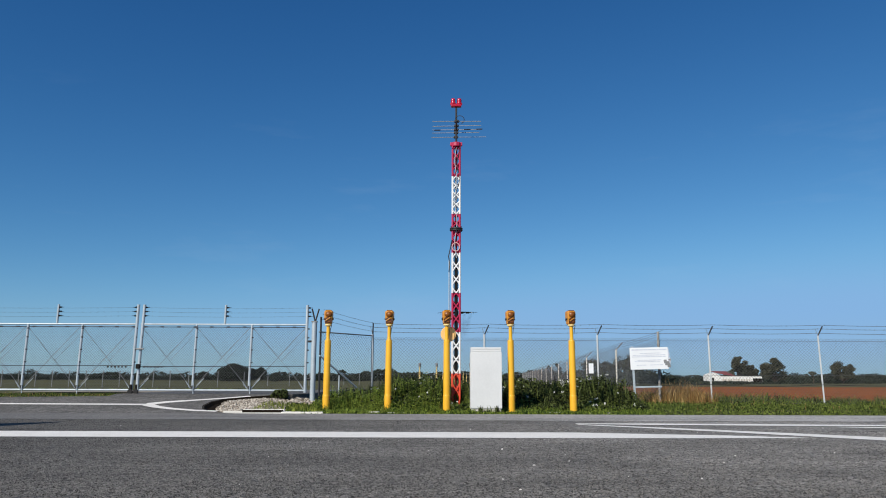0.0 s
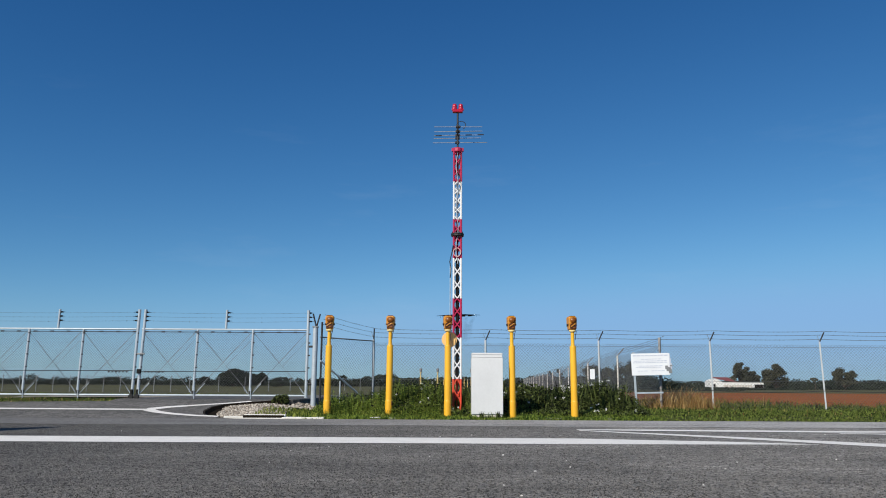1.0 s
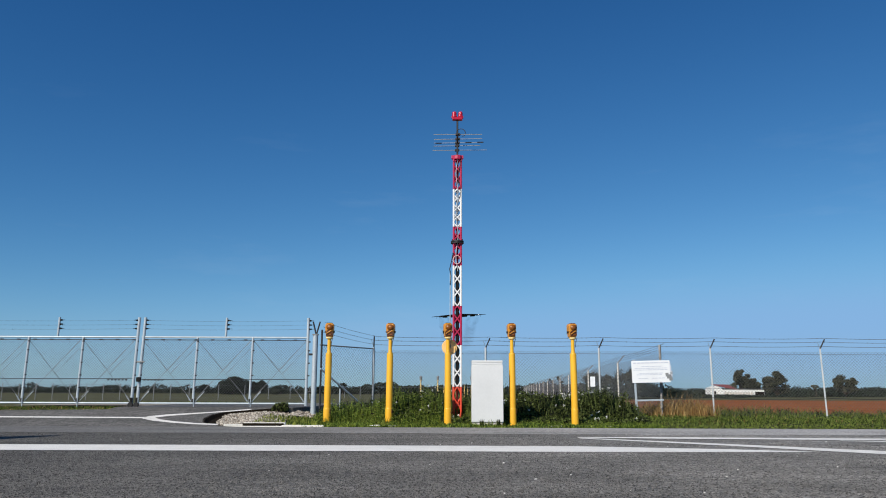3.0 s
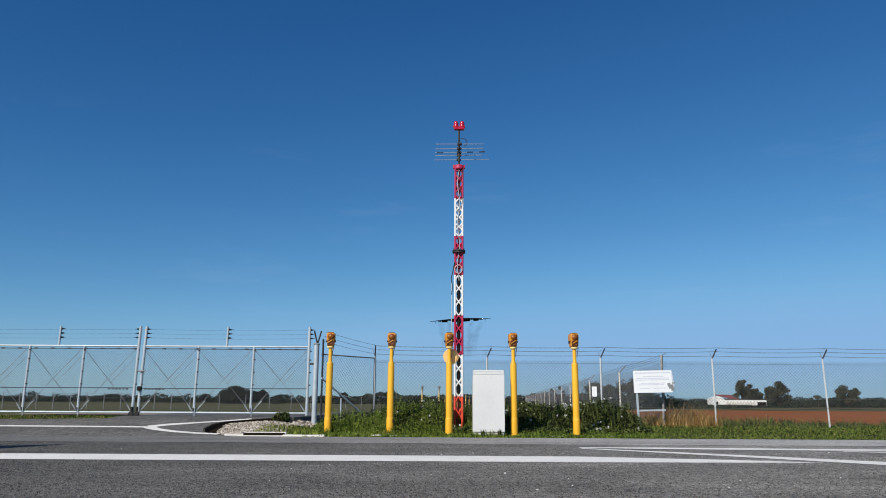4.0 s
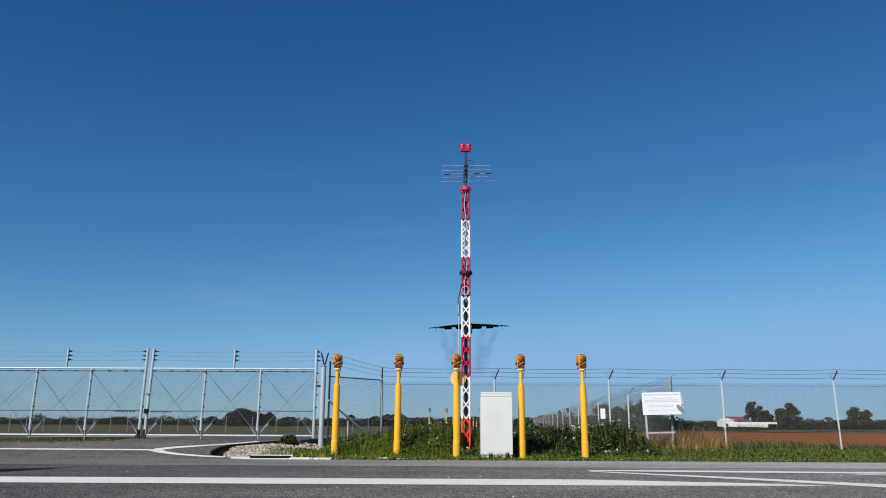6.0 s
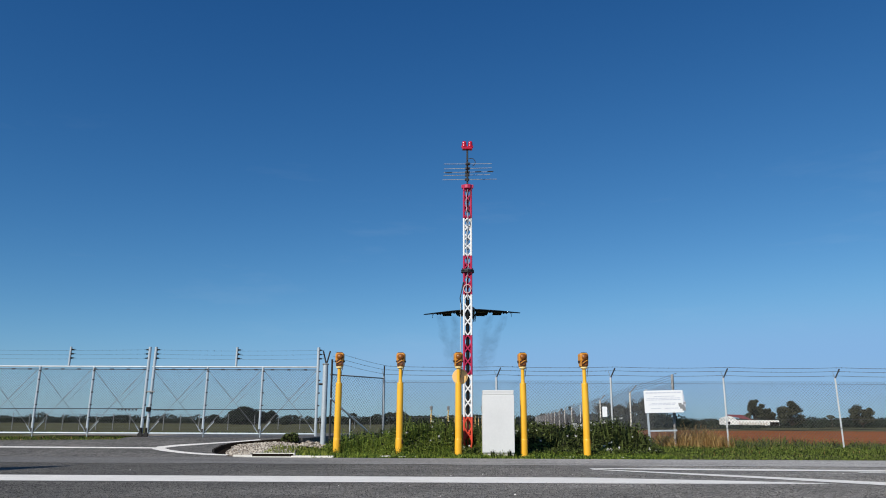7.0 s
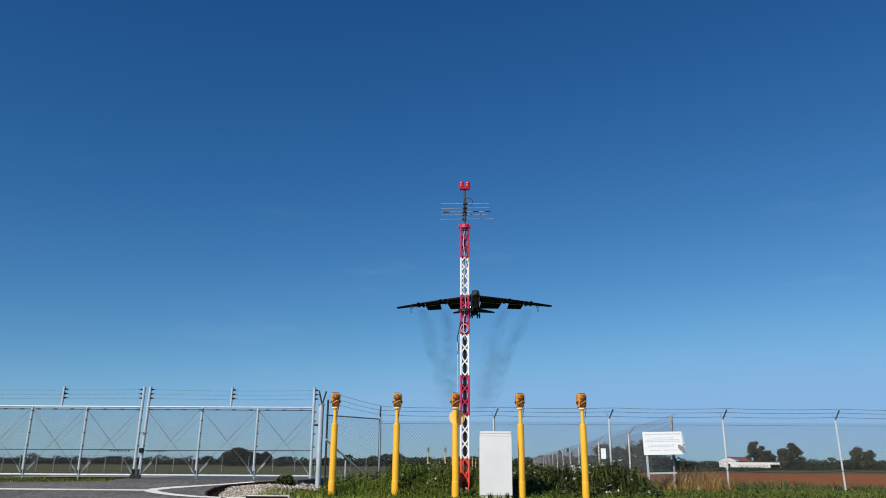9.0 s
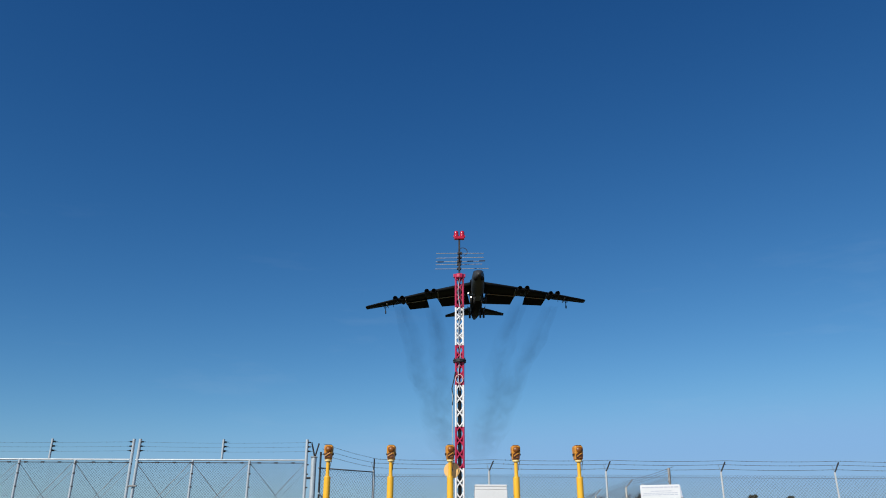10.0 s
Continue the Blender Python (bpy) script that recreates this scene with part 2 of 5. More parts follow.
FADED_YELLOW = rough_mat("sun_bleached_yellow", (0.62, 0.42, 0.12), (0.74, 0.55, 0.22), rough=0.6, scale=2, fine=20)
PEACH = rough_mat("faded_disc_paint", (0.8, 0.47, 0.16), (0.86, 0.54, 0.22), rough=0.6, scale=5, fine=40, stains=0.7)
CABINET = rough_mat("cabinet_paint", (0.58, 0.59, 0.59), (0.67, 0.68, 0.68), rough=0.5, scale=1.5, fine=25, stains=0.7)
GALV = rough_mat("galvanised_steel", (0.33, 0.385, 0.43), (0.5, 0.565, 0.61), rough=0.5, metal=0.22, scale=4, fine=40, stains=0.5)
GALV_DULL = rough_mat("weathered_zinc", (0.16, 0.165, 0.17), (0.3, 0.31, 0.315), rough=0.65, metal=0.2, scale=5, fine=40, stains=0.5)
WIRE = rough_mat("zinc_wire", (0.075, 0.078, 0.08), (0.15, 0.155, 0.16), rough=0.7, metal=0.1, scale=8, fine=60)
BLACK = rough_mat("matt_black", (0.003, 0.003, 0.003), (0.008, 0.008, 0.008), rough=0.7, scale=4, fine=30, spec=0.2)
DARK_METAL = rough_mat("dark_metal", (0.012, 0.012, 0.014), (0.04, 0.04, 0.045), rough=0.6, metal=0.2, scale=6, fine=40)
MAST_RED = rough_mat("mast_red", (0.36, 0.012, 0.055), (0.49, 0.022, 0.085), rough=0.45, scale=3, fine=40, stains=0.6)
PALE_RED = rough_mat("faded_cable_red", (0.62, 0.33, 0.32), (0.75, 0.46, 0.44), rough=0.6, scale=5, fine=40)
MAST_LOW = rough_mat("sun_faded_red", (0.62, 0.05, 0.02), (0.76, 0.1, 0.05), rough=0.5, scale=3, fine=40, stains=0.6)
MAST_WHITE = rough_mat("mast_white", (0.7, 0.7, 0.7), (0.82, 0.82, 0.82), rough=0.45, scale=3, fine=40, stains=0.6)
RED_LAMP = rough_mat("red_lamp_glass", (0.34, 0.006, 0.024), (0.52, 0.014, 0.045), rough=0.25, scale=8, fine=30)
ROD = rough_mat("aerial_rod", (0.24, 0.25, 0.26), (0.42, 0.43, 0.44), rough=0.55, metal=0.2, scale=4, fine=20)
SIGN_WHITE = rough_mat("sign_white", (0.76, 0.78, 0.8), (0.84, 0.86, 0.88), rough=0.45, scale=3, fine=30, stains=0.7)
SIGN_INK = rough_mat("faded_ink", (0.46, 0.5, 0.6), (0.64, 0.67, 0.74), rough=0.6, scale=20, fine=60)
GRASS = leaf_mat("grass_blades", (0.05, 0.085, 0.014), (0.29, 0.33, 0.06))
HERB = leaf_mat("herb_leaves", (0.03, 0.072, 0.011), (0.31, 0.4, 0.066), 0.42)
# near-black leaves put the thicket's shaded gaps into the leaf colour
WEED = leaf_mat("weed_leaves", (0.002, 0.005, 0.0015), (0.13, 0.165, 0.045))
VERGE = leaf_mat("verge_leaves", (0.011, 0.026, 0.005), (0.215, 0.275, 0.052))
STRAW = leaf_mat("dry_straw", (0.27, 0.15, 0.05), (0.55, 0.38, 0.16))
SAND = rough_mat("pale_dirt", (0.2, 0.18, 0.15), (0.36, 0.33, 0.28), rough=0.95, spec=0.08, scale=0.4, fine=6, bump=0.6, bump_scale=9, stains=0.5)
POST_ZINC = rough_mat("post_zinc", (0.32, 0.345, 0.36), (0.5, 0.53, 0.55), rough=0.55, metal=0.15, scale=3, fine=40, stains=0.6)
PETAL = leaf_mat("white_petals", (0.6, 0.6, 0.55), (0.85, 0.85, 0.8))
OLIVE = leaf_mat("tree_leaves", (0.006, 0.008, 0.005), (0.13, 0.132, 0.08), 0.2)
HEDGE = leaf_mat("distant_leaves", (0.014, 0.02, 0.014), (0.042, 0.054, 0.034), 0.15)
CHIP = rough_mat("road_chippings", (0.03, 0.029, 0.027), (0.17, 0.162, 0.152), rough=0.9, spec=0.2, scale=0.45, fine=30, stains=0.5, by_piece=0.9)
PEBBLE = rough_mat("white_pebble", (0.55, 0.53, 0.5), (0.82, 0.8, 0.76), rough=0.8, scale=3, fine=20)
BARK = rough_mat("bark", (0.05, 0.035, 0.025), (0.13, 0.1, 0.075), rough=0.95, scale=3, fine=20, bump=0.8, bump_scale=12)
PLASTER = rough_mat("white_plaster", (0.7, 0.69, 0.65), (0.82, 0.81, 0.78), rough=0.85, scale=0.4, fine=5, stains=0.6)
FADED = rough_mat("faded_wall_mark", (0.42, 0.36, 0.3), (0.6, 0.54, 0.47), rough=0.85, scale=0.6, fine=8)
ROOF = rough_mat("red_roof_tiles", (0.17, 0.04, 0.04), (0.27, 0.065, 0.06), rough=0.8, scale=0.8, fine=8)
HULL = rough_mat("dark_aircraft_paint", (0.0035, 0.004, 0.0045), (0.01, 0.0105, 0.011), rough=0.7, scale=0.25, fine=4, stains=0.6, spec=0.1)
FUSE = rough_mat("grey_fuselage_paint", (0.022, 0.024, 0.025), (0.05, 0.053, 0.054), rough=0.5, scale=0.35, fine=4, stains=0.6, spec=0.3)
TRACK = rough_mat("grey_fairing_paint", (0.1, 0.1, 0.095), (0.22, 0.215, 0.2), rough=0.6, scale=1, fine=8)
HULL_PALE = rough_mat("flap_gap_light", (0.4, 0.39, 0.36), (0.58, 0.56, 0.53), rough=0.6, scale=1, fine=8)
TYRE = rough_mat("tyre_rubber", (0.008, 0.008, 0.008), (0.02, 0.02, 0.02), rough=0.85)
GLASS_DARK = rough_mat("dark_cockpit_glass", (0.004, 0.005, 0.006), (0.01, 0.011, 0.012), rough=0.1)
LANDING = glow_mat("landing_light", (1.0, 0.96, 0.88), 6.0)
SMOKE = smoke_mat("exhaust_smoke", 0.175)


# ---- mesh helpers ----
def thing(name, label, category, m=None, group="", kind=""):
    e = new(name)
    e.matrix_basis = m if m is not None else Matrix()
    return tagged(e, label, category, group, kind)


def link_mesh(name, me, material, parent=None, label=""):
    me.materials.append(material)
    ob = new(name, me)
    if parent is not None:
        ob.parent = parent
    if label:
        ob["label"] = label
    return ob


def part(name, bm, material, parent=None, label="", smooth=False):
    """Link a bmesh as one mesh object under a thing or a part."""
    me = bpy.data.meshes.new(name)
    bmesh.ops.recalc_face_normals(bm, faces=bm.faces[:])
    if smooth:
        for f in bm.faces:
            f.smooth = True
    bm.to_mesh(me)
    bm.free()
    return link_mesh(name, me, material, parent, label)


def box(bm, c, s, bevel=0.0, m=None):
    r = bmesh.ops.create_cube(bm, size=1.0, matrix=(m if m is not None else Matrix.Translation(c)) @ Matrix.Diagonal((*s, 1)))
    if bevel:
        es = list({e for v in r["verts"] for e in v.link_edges})
        bmesh.ops.bevel(bm, geom=es, offset=bevel, segments=2, profile=0.5, affect="EDGES")
    return bm


def tube(bm, a, b, r0, r1=None, n=10, caps=True):
    a, b = Vector(a), Vector(b)
    r1 = r0 if r1 is None else r1
    q = (b - a).to_track_quat("Z", "Y").to_matrix()
    rings = []
    for p, r in ((a, r0), (b, r1)):
        rings.append([bm.verts.new(p + q @ Vector((r * math.cos(k * math.tau / n), r * math.sin(k * math.tau / n), 0))) for k in range(n)])
    for k in range(n):
        bm.faces.new((rings[0][k], rings[0][(k + 1) % n], rings[1][(k + 1) % n], rings[1][k]))
    if caps:
        bm.faces.new(rings[0][::-1])
        bm.faces.new(rings[1])
    return bm


def loft(bm, rings, caps=True):
    vs = [[bm.verts.new(p) for p in ring] for ring in rings]
    n = len(vs[0])
    for a, b in zip(vs, vs[1:]):
        for k in range(n):
            bm.faces.new((a[k], a[(k + 1) % n], b[(k + 1) % n], b[k]))
    if caps:
        bm.faces.new(vs[0][::-1])
        bm.faces.new(vs[-1])
    return bm


def spin(bm, profile, n=20, m=Matrix()):
    """Turn a profile of (radius, height) round z."""
    rings = [[m @ Vector((r * math.cos(k * math.tau / n), r * math.sin(k * math.tau / n), z)) for k in range(n)] for r, z in profile]
    return loft(bm, rings)


def B():
    return bmesh.new()


def cable(bm, pts, r, n=6):
    """A bent round cable through the points."""
    pts = [Vector(p) for p in pts]
    rings = []
    for k, p in enumerate(pts):
        d = (pts[min(k + 1, len(pts) - 1)] - pts[max(k - 1, 0)]).normalized()
        u = d.cross(Vector((0, 1, 0.01))).normalized()
        v = d.cross(u)
        rings.append([p + r * (math.cos(j * math.tau / n) * u + math.sin(j * math.tau / n) * v) for j in range(n)])
    return loft(bm, rings)


def soup(name, verts, faces, material, parent=None, label="", smooth=False):
    me = bpy.data.meshes.new(name)
    verts, faces = np.asarray(verts, dtype=np.float32).reshape(-1, 3), np.asarray(faces, dtype=np.int32)
    k = faces.shape[1]
    me.vertices.add(len(verts))
    me.vertices.foreach_set("co", verts.ravel())
    me.loops.add(faces.size)
    me.loops.foreach_set("vertex_index", faces.ravel())
    me.polygons.add(len(faces))
    me.polygons.foreach_set("loop_start", np.arange(0, faces.size, k, dtype=np.int32))
    me.polygons.foreach_set("use_smooth", np.full(len(faces), smooth, dtype=bool))
    me.update(calc_edges=True)
    return link_mesh(name, me, material, parent, label)


def wires(name, segs, r, material, parent, label=""):
    """Thin three-sided wires along many segments, in one mesh."""
    segs = np.asarray(segs, dtype=float).reshape(-1, 2, 3)
    d = segs[:, 1] - segs[:, 0]
    d /= np.linalg.norm(d, axis=1)[:, None] + 1e-9
    up = np.where(np.abs(d[:, 2:3]) > 0.9, np.array([[1.0, 0, 0]]), np.array([[0, 0, 1.0]]))
    u = np.cross(d, up)
    u /= np.linalg.norm(u, axis=1)[:, None]
    v = np.cross(d, u)
    vs = np.zeros((len(segs), 6, 3))
    for e in range(2):
        for k in range(3):
            a = k * math.tau / 3
            vs[:, e * 3 + k] = segs[:, e] + r * (math.cos(a) * u + math.sin(a) * v)
    base = (np.arange(len(segs)) * 6)[:, None, None]
    quad = np.array([[0, 1, 4, 3], [1, 2, 5, 4], [2, 0, 3, 5]])[None]
    return soup(name, vs, (base + quad).reshape(-1, 4), material, parent, label)


def chain_link(name, a, b, height, pitch, r, material, parent):
    """Woven diamond mesh between two upright ends a and b (their feet)."""
    a, b = np.array(a, float), np.array(b, float)
    length = np.linalg.norm((b - a)[:2])
    segs = []
    s = -height
    while s < length:
        for way in (1, -1):
            lo, hi = max(s, 0.0), min(s + height, length)
            if hi - lo > 0.02:
                z0, z1 = (lo - s, hi - s) if way == 1 else (height - (lo - s), height - (hi - s))
                p, q = a + (b - a) * (lo / length), a + (b - a) * (hi / length)
                segs.append([[p[0], p[1] + way * r, p[2] + z0], [q[0], q[1] + way * r, q[2] + z1]])
        s += pitch
    return wires(name, segs, r, material, parent)


def barbed(name, pts, r, parent, every=0.14):
    """A sagging strand with barbs."""
    rnd = random.Random(len(name) + int(pts[0][0] * 10))
    segs = []
    for a, b in zip(pts, pts[1:]):
        a, b = Vector(a), Vector(b)
        n = max(2, int((b - a).length / 0.5))
        line = [a.lerp(b, k / n) - Vector((0, 0, 0.03 * 4 * (k / n) * (1 - k / n))) for k in range(n + 1)]
        segs += [[p, q] for p, q in zip(line, line[1:])]
        m = int((b - a).length / every)
        for k in range(m):
            p = a.lerp(b, (k + 0.5) / m) - Vector((0, 0, 0.12 * (k / m) * (1 - k / m)))
            d = Vector((rnd.uniform(-.4, .4), rnd.uniform(-1, 1), rnd.uniform(-1, 1))).normalized() * 0.02
            segs.append([p - d, p + d])
    return wires(name, segs, r, WIRE, parent)


# ---- the lie of the land ----
def step(a, b, v):
    v = min(1.0, max(0.0, (v - a) / (b - a)))
    return v * v * (3 - 2 * v)


def drive_z(y):
    """Height of the ramp that climbs from the road to the gate."""
    return 0.37 * min(1.0, max(0.0, (y - 17.3) / 3.4)) - 0.75 * step(27, 70, y)


def land_z(x, y):
    verge = 0.07 * step(17.2, 19.5, y) - 0.45 * step(27, 70, y)
    gate = drive_z(y) - 0.05
    island = drive_z(y) - 0.085
    k = step(-3.1, -4.6, x) if x > -4.6 else 1.0
    left = island if x > -6.4 else gate
    near = verge * (1 - k) + left * k
    return near - 0.035 * step(17.6, 16.8, y)


def sheet(name, xs, ys, height, material, label, category, kind="structure", lift=0.0):
    vs = [(x, y, height(x, y) + lift) for y in ys for x in xs]
    w = len(xs)
    fs = [(j * w + i, j * w + i + 1, (j + 1) * w + i + 1, (j + 1) * w + i) for j in range(len(ys) - 1) for i in range(w - 1)]
    return tagged(soup(name, vs, fs, material), label, category, "", kind)


def spread(*stops):
    out = []
    for a, b, n in stops:
        out += list(np.linspace(a, b, n, endpoint=False))
    return out + [stops[-1][1]]


# ground
sheet("ground", spread((-2500, -60, 12), (-60, -12, 24), (-12, 14, 104), (14, 80, 24), (80, 2500, 12)),
      spread((-400, 10, 8), (10, 17, 8), (17, 24, 56), (24, 80, 56), (80, 300, 12), (300, 4000, 8)),
      lambda x, y: land_z(x, y) - 0.02, SOIL, "grassy uneven ground of the flat airfield plain", "ground")

# road and verge
sheet("road", spread((-300, 300, 60)), spread((-60, 14.7, 12)), lambda x, y: 0.0, ASPHALT, "coarse grey asphalt road with worn chippings", "road")


def make_shoulder():
    """A strip with a worn, uneven near edge."""
    xs = spread((-300, -20, 40), (-20, 20, 200), (20, 300, 40))
    vs, fs = [], []
    for x in xs:
        near = 14.7 + 0.2 * noise.noise(Vector((x * 0.6, 0, 1))) + 0.05 * noise.noise(Vector((x * 3.0, 0, 2)))
        vs += [(x, near, 0.003), (x, 16.0, 0.005), (x, 17.4 + 0.04 * noise.noise(Vector((x * 2.5, 0, 3))), 0.004)]
    for k in range(len(xs) - 1):
        for i in range(2):
            fs.append((3 * k + i, 3 * k + 3 + i, 3 * k + 4 + i, 3 * k + 1 + i))
    tagged(soup("road_shoulder", vs, fs, SHOULDER), "smooth pale grey asphalt shoulder beside the verge", "road", "", "structure")


make_shoulder()


def drive_left(y):
    return -60.0 if y < 19.88 else -12.6 + 3.6 * min(1.0, (y - 19.88) / 0.35)


def drive_right(y):
    for (ya, xa), (yb, xb) in zip(DRIVE_EDGE, DRIVE_EDGE[1:]):
        if y <= yb:
            return xa + (xb - xa) * (y - ya) / (yb - ya)
    return DRIVE_EDGE[-1][1]


DRIVE_EDGE = [(17.3, -4.9), (17.6, -5.45), (18.0, -5.75), (18.5, -5.9), (19.2, -5.92), (19.7, -5.75), (20.1, -5.3), (20.5, -4.65), (20.9, -4.1), (22, -3.95), (45, -3.95)]


def make_drive():
    ys = spread((17.3, 19.83, 28), (19.83, 19.93, 2), (19.93, 22, 20), (22, 45, 20))
    vs, fs = [], []
    for y in ys:
        l, r = drive_left(y), drive_right(y)
        z = drive_z(y) + 0.006
        for k in range(9):
            vs.append((l + (r - l) * k / 8, y, z))
        vs.append((r + 0.02, y, z - 0.3))
        vs.append((l - 0.02, y, z - 0.3))
    w = 11
    for j in range(len(ys) - 1):
        for i in range(9):
            fs.append((j * w + i, j * w + i + 1, (j + 1) * w + i + 1, (j + 1) * w + i))
        fs.append((j * w + 10, j * w, (j + 1) * w, (j + 1) * w + 10))
    tagged(soup("driveway", vs, fs, DRIVE), "raised asphalt driveway that climbs from the road to the gate", "driveway", "", "structure")


make_drive()


# painted lines
def stripe(name, pts, label, z=lambda x, y: 0.004):
    """A flat painted band; pts are (x, near edge y, far edge y)."""
    vs, fs = [], []
    for x, y0, y1 in pts:
        y0, y1 = 1.054 * y0 - 1.0, 1.054 * y1 - 1.0
        vs += [(x, y0, z(x, y0)), (x, y1, z(x, y1))]
    for k in range(len(pts) - 1):
        fs.append((2 * k, 2 * k + 2, 2 * k + 3, 2 * k + 1))
    return tagged(soup(name, vs, fs, LINE), label, "road marking", "", "structure")


stripe("road_line", [(-60, 10.1, 11.25), (-6, 10.45, 11.55), (0, 10.5, 11.6), (2, 10.5, 11.6), (4.2, 10.6, 11.1), (5.3, 10.65, 10.67)], "broad worn white line along the road")
stripe("road_line", [(2.45, 13.5, 13.72), (4.4, 11.85, 12.35), (6.2, 10.1, 10.95), (9.0, 7.4, 8.3), (16, 0.8, 1.8)], "white line slanting across the road", lambda x, y: 0.006)
stripe("road_line", [(2.45, 13.72, 13.9), (4.0, 13.5, 13.98), (7.2, 13.35, 13.8), (8.4, 13.5, 13.8), (60, 15, 15.2)], "thin white line beside the shoulder", lambda x, y: 0.008)
stripe("road_line", [(6.9, 13.05, 13.2), (9.0, 12.6, 13.1), (20, 11.2, 11.6)], "thin white line beside the shoulder", lambda x, y: 0.006)


def drive_line(name, pts, width, label):
    """A painted band along a path on the ramp."""
    vs, fs = [], []
    n = len(pts)
    for k, (x, y) in enumerate(pts):
        a, b = Vector(pts[max(0, k - 1)]), Vector(pts[min(n - 1, k + 1)])
        d = (b - a).normalized()
        w = width[k] if isinstance(width, tuple) else width
        for s in (-1, 1):
            px, py = x - d.y * s * w / 2, y + d.x * s * w / 2
            vs.append((px, py, drive_z(py) + 0.009))
        if k:
            fs.append((2 * k - 2, 2 * k, 2 * k + 1, 2 * k - 1))
    return tagged(soup(name, vs, fs, LINE), label, "road marking", "", "structure")


drive_line("drive_line", [(-40, 18.8), (-20, 18.8), (-12, 18.75), (-7.4, 18.7)], 0.2, "white edge line across the driveway mouth")
drive_line("drive_line", [(-5.3, 17.62), (-5.9, 17.75), (-6.5, 18.0), (-7.0, 18.3), (-7.3, 18.6), (-7.3, 18.85), (-7.0, 19.15), (-6.4, 19.5), (-5.8, 19.85), (-5.2, 20.3)], (0.17, 0.18, 0.2, 0.24, 0.3, 0.34, 0.3, 0.22, 0.18, 0.17), "curved white line round the gravel island")

# red ploughed field, far grass
sheet("ploughed_field", spread((9.5, 30, 40), (30, 300, 40)), spread((25.5, 60, 70), (60, 131, 30)),
      lambda x, y: land_z(x, y) + 0.05 * noise.noise(Vector((x * 0.8, y * 1.5, 0))) + 0.03 * noise.noise(Vector((x * 3, y * 3, 4))), FIELD,
      "bare red-brown ploughed field behind the fence", "field", lift=0.05)
sheet("dirt_track", spread((-14, 3.5, 20)), spread((24.5, 33, 12)), lambda x, y: land_z(x, y) + 0.02 * noise.noise(Vector((x, y, 3))), SAND,
      "pale dirt track inside the fence", "track", lift=0.03)


# ---- approach lights ----
def approach_light():
    """A yellow post in two widths that carries an amber lamp head, seen from behind."""
    t = thing("approach_light", "yellow approach light on a thick post, amber lamp head on top", "approach light", group="approach light bar")
    bm = B()
    spin(bm, [(0.1, -0.06), (0.1, 0.02), (0.09, 0.03), (0.088, 0.4), (0.082, 0.42), (0.078, 1.735), (0.074, 1.75), (0.05, 1.752)], 20)
    part("post", bm, YELLOW, t, smooth=False)
    bm = B()
    spin(bm, [(0.047, 1.74), (0.047, 1.8), (0.044, 1.81), (0.044, 2.1), (0.03, 2.14)], 16)
    part("stem", bm, YELLOW, t, smooth=False)
    bm = B()
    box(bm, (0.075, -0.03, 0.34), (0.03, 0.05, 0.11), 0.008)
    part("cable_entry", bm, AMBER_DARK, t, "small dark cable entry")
    bm = B()
    loft(bm, [[(x * w, 0.02 + y * d, z) for x, y in ((-1, -0.72), (-0.72, -1), (0.72, -1), (1, -0.72), (1, 1), (-1, 1))] for z, w, d in ((2.14, 0.066, 0.075), (2.16, 0.087, 0.095), (2.27, 0.09, 0.097), (2.3, 0.103, 0.1), (2.43, 0.105, 0.1), (2.46, 0.096, 0.094), (2.475, 0.075, 0.08))])
    head = part("lamp_head", bm, AMBER, t, "amber painted lamp housing with a pale rim")
    bm = B()
    spin(bm, [(0.02, -0.052), (0.05, -0.048), (0.072, -0.03), (0.083, 0.0), (0.083, 0.02)], 20, pose(0.008, -0.077, 2.378, 90, 0, 0) @ Matrix.Diagonal((1, 0.9, 1, 1)))
    part("lamp_back", bm, AMBER_MID, head, "rounded orange-brown lamp back", smooth=True)
    bm = B()
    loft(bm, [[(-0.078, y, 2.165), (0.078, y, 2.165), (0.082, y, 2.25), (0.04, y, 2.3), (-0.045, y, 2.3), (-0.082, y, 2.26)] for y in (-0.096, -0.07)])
    part("terminal_box", bm, AMBER_DARK, head, "terminal box, dark brown for the shade of a recess")
    # bright bars on the dark lamp back also draw its highlights
    bm = B()
    box(bm, None, (0.14, 0.016, 0.024), 0.005, pose(-0.01, -0.105, 2.255, 0, -34, 0))
    part("strap", bm, AMBER, head, "slanted amber strap drawing a highlight")
    bm = B()
    box(bm, (0.02, -0.1, 2.195), (0.06, 0.016, 0.03), 0.005)
    part("cover_plate", bm, AMBER_MID, head, "small orange-brown plate drawing a highlight")
    bm = B()
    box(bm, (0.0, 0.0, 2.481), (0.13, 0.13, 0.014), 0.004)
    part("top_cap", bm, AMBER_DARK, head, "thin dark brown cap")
    bm = B()
    spin(bm, [(0.05, 2.085), (0.072, 2.095), (0.084, 2.11), (0.084, 2.135), (0.06, 2.145)], 18)
    part("collar", bm, CREAM, t, "pale yellow collar under the lamp")
    for side_x in (-1, 1):
        bm = B()
        tube(bm, (0.09 * side_x, 0.03, 2.27), (0.124 * side_x, 0.03, 2.27), 0.022, n=10)
        part("hinge", bm, DARK_METAL, head, "dark side hinge")
    bm = B()
    box(bm, (0, 0.13, 2.33), (0.2, 0.02, 0.2), 0.008)
    part("lens", bm, GLASS_DARK, head, "dark glass lens")
    bm = B()
    cable(bm, [(0.05, -0.02, 2.15), (0.085, -0.05, 2.1), (0.06, -0.06, 2.02), (0.05, -0.05, 1.9)], 0.008)
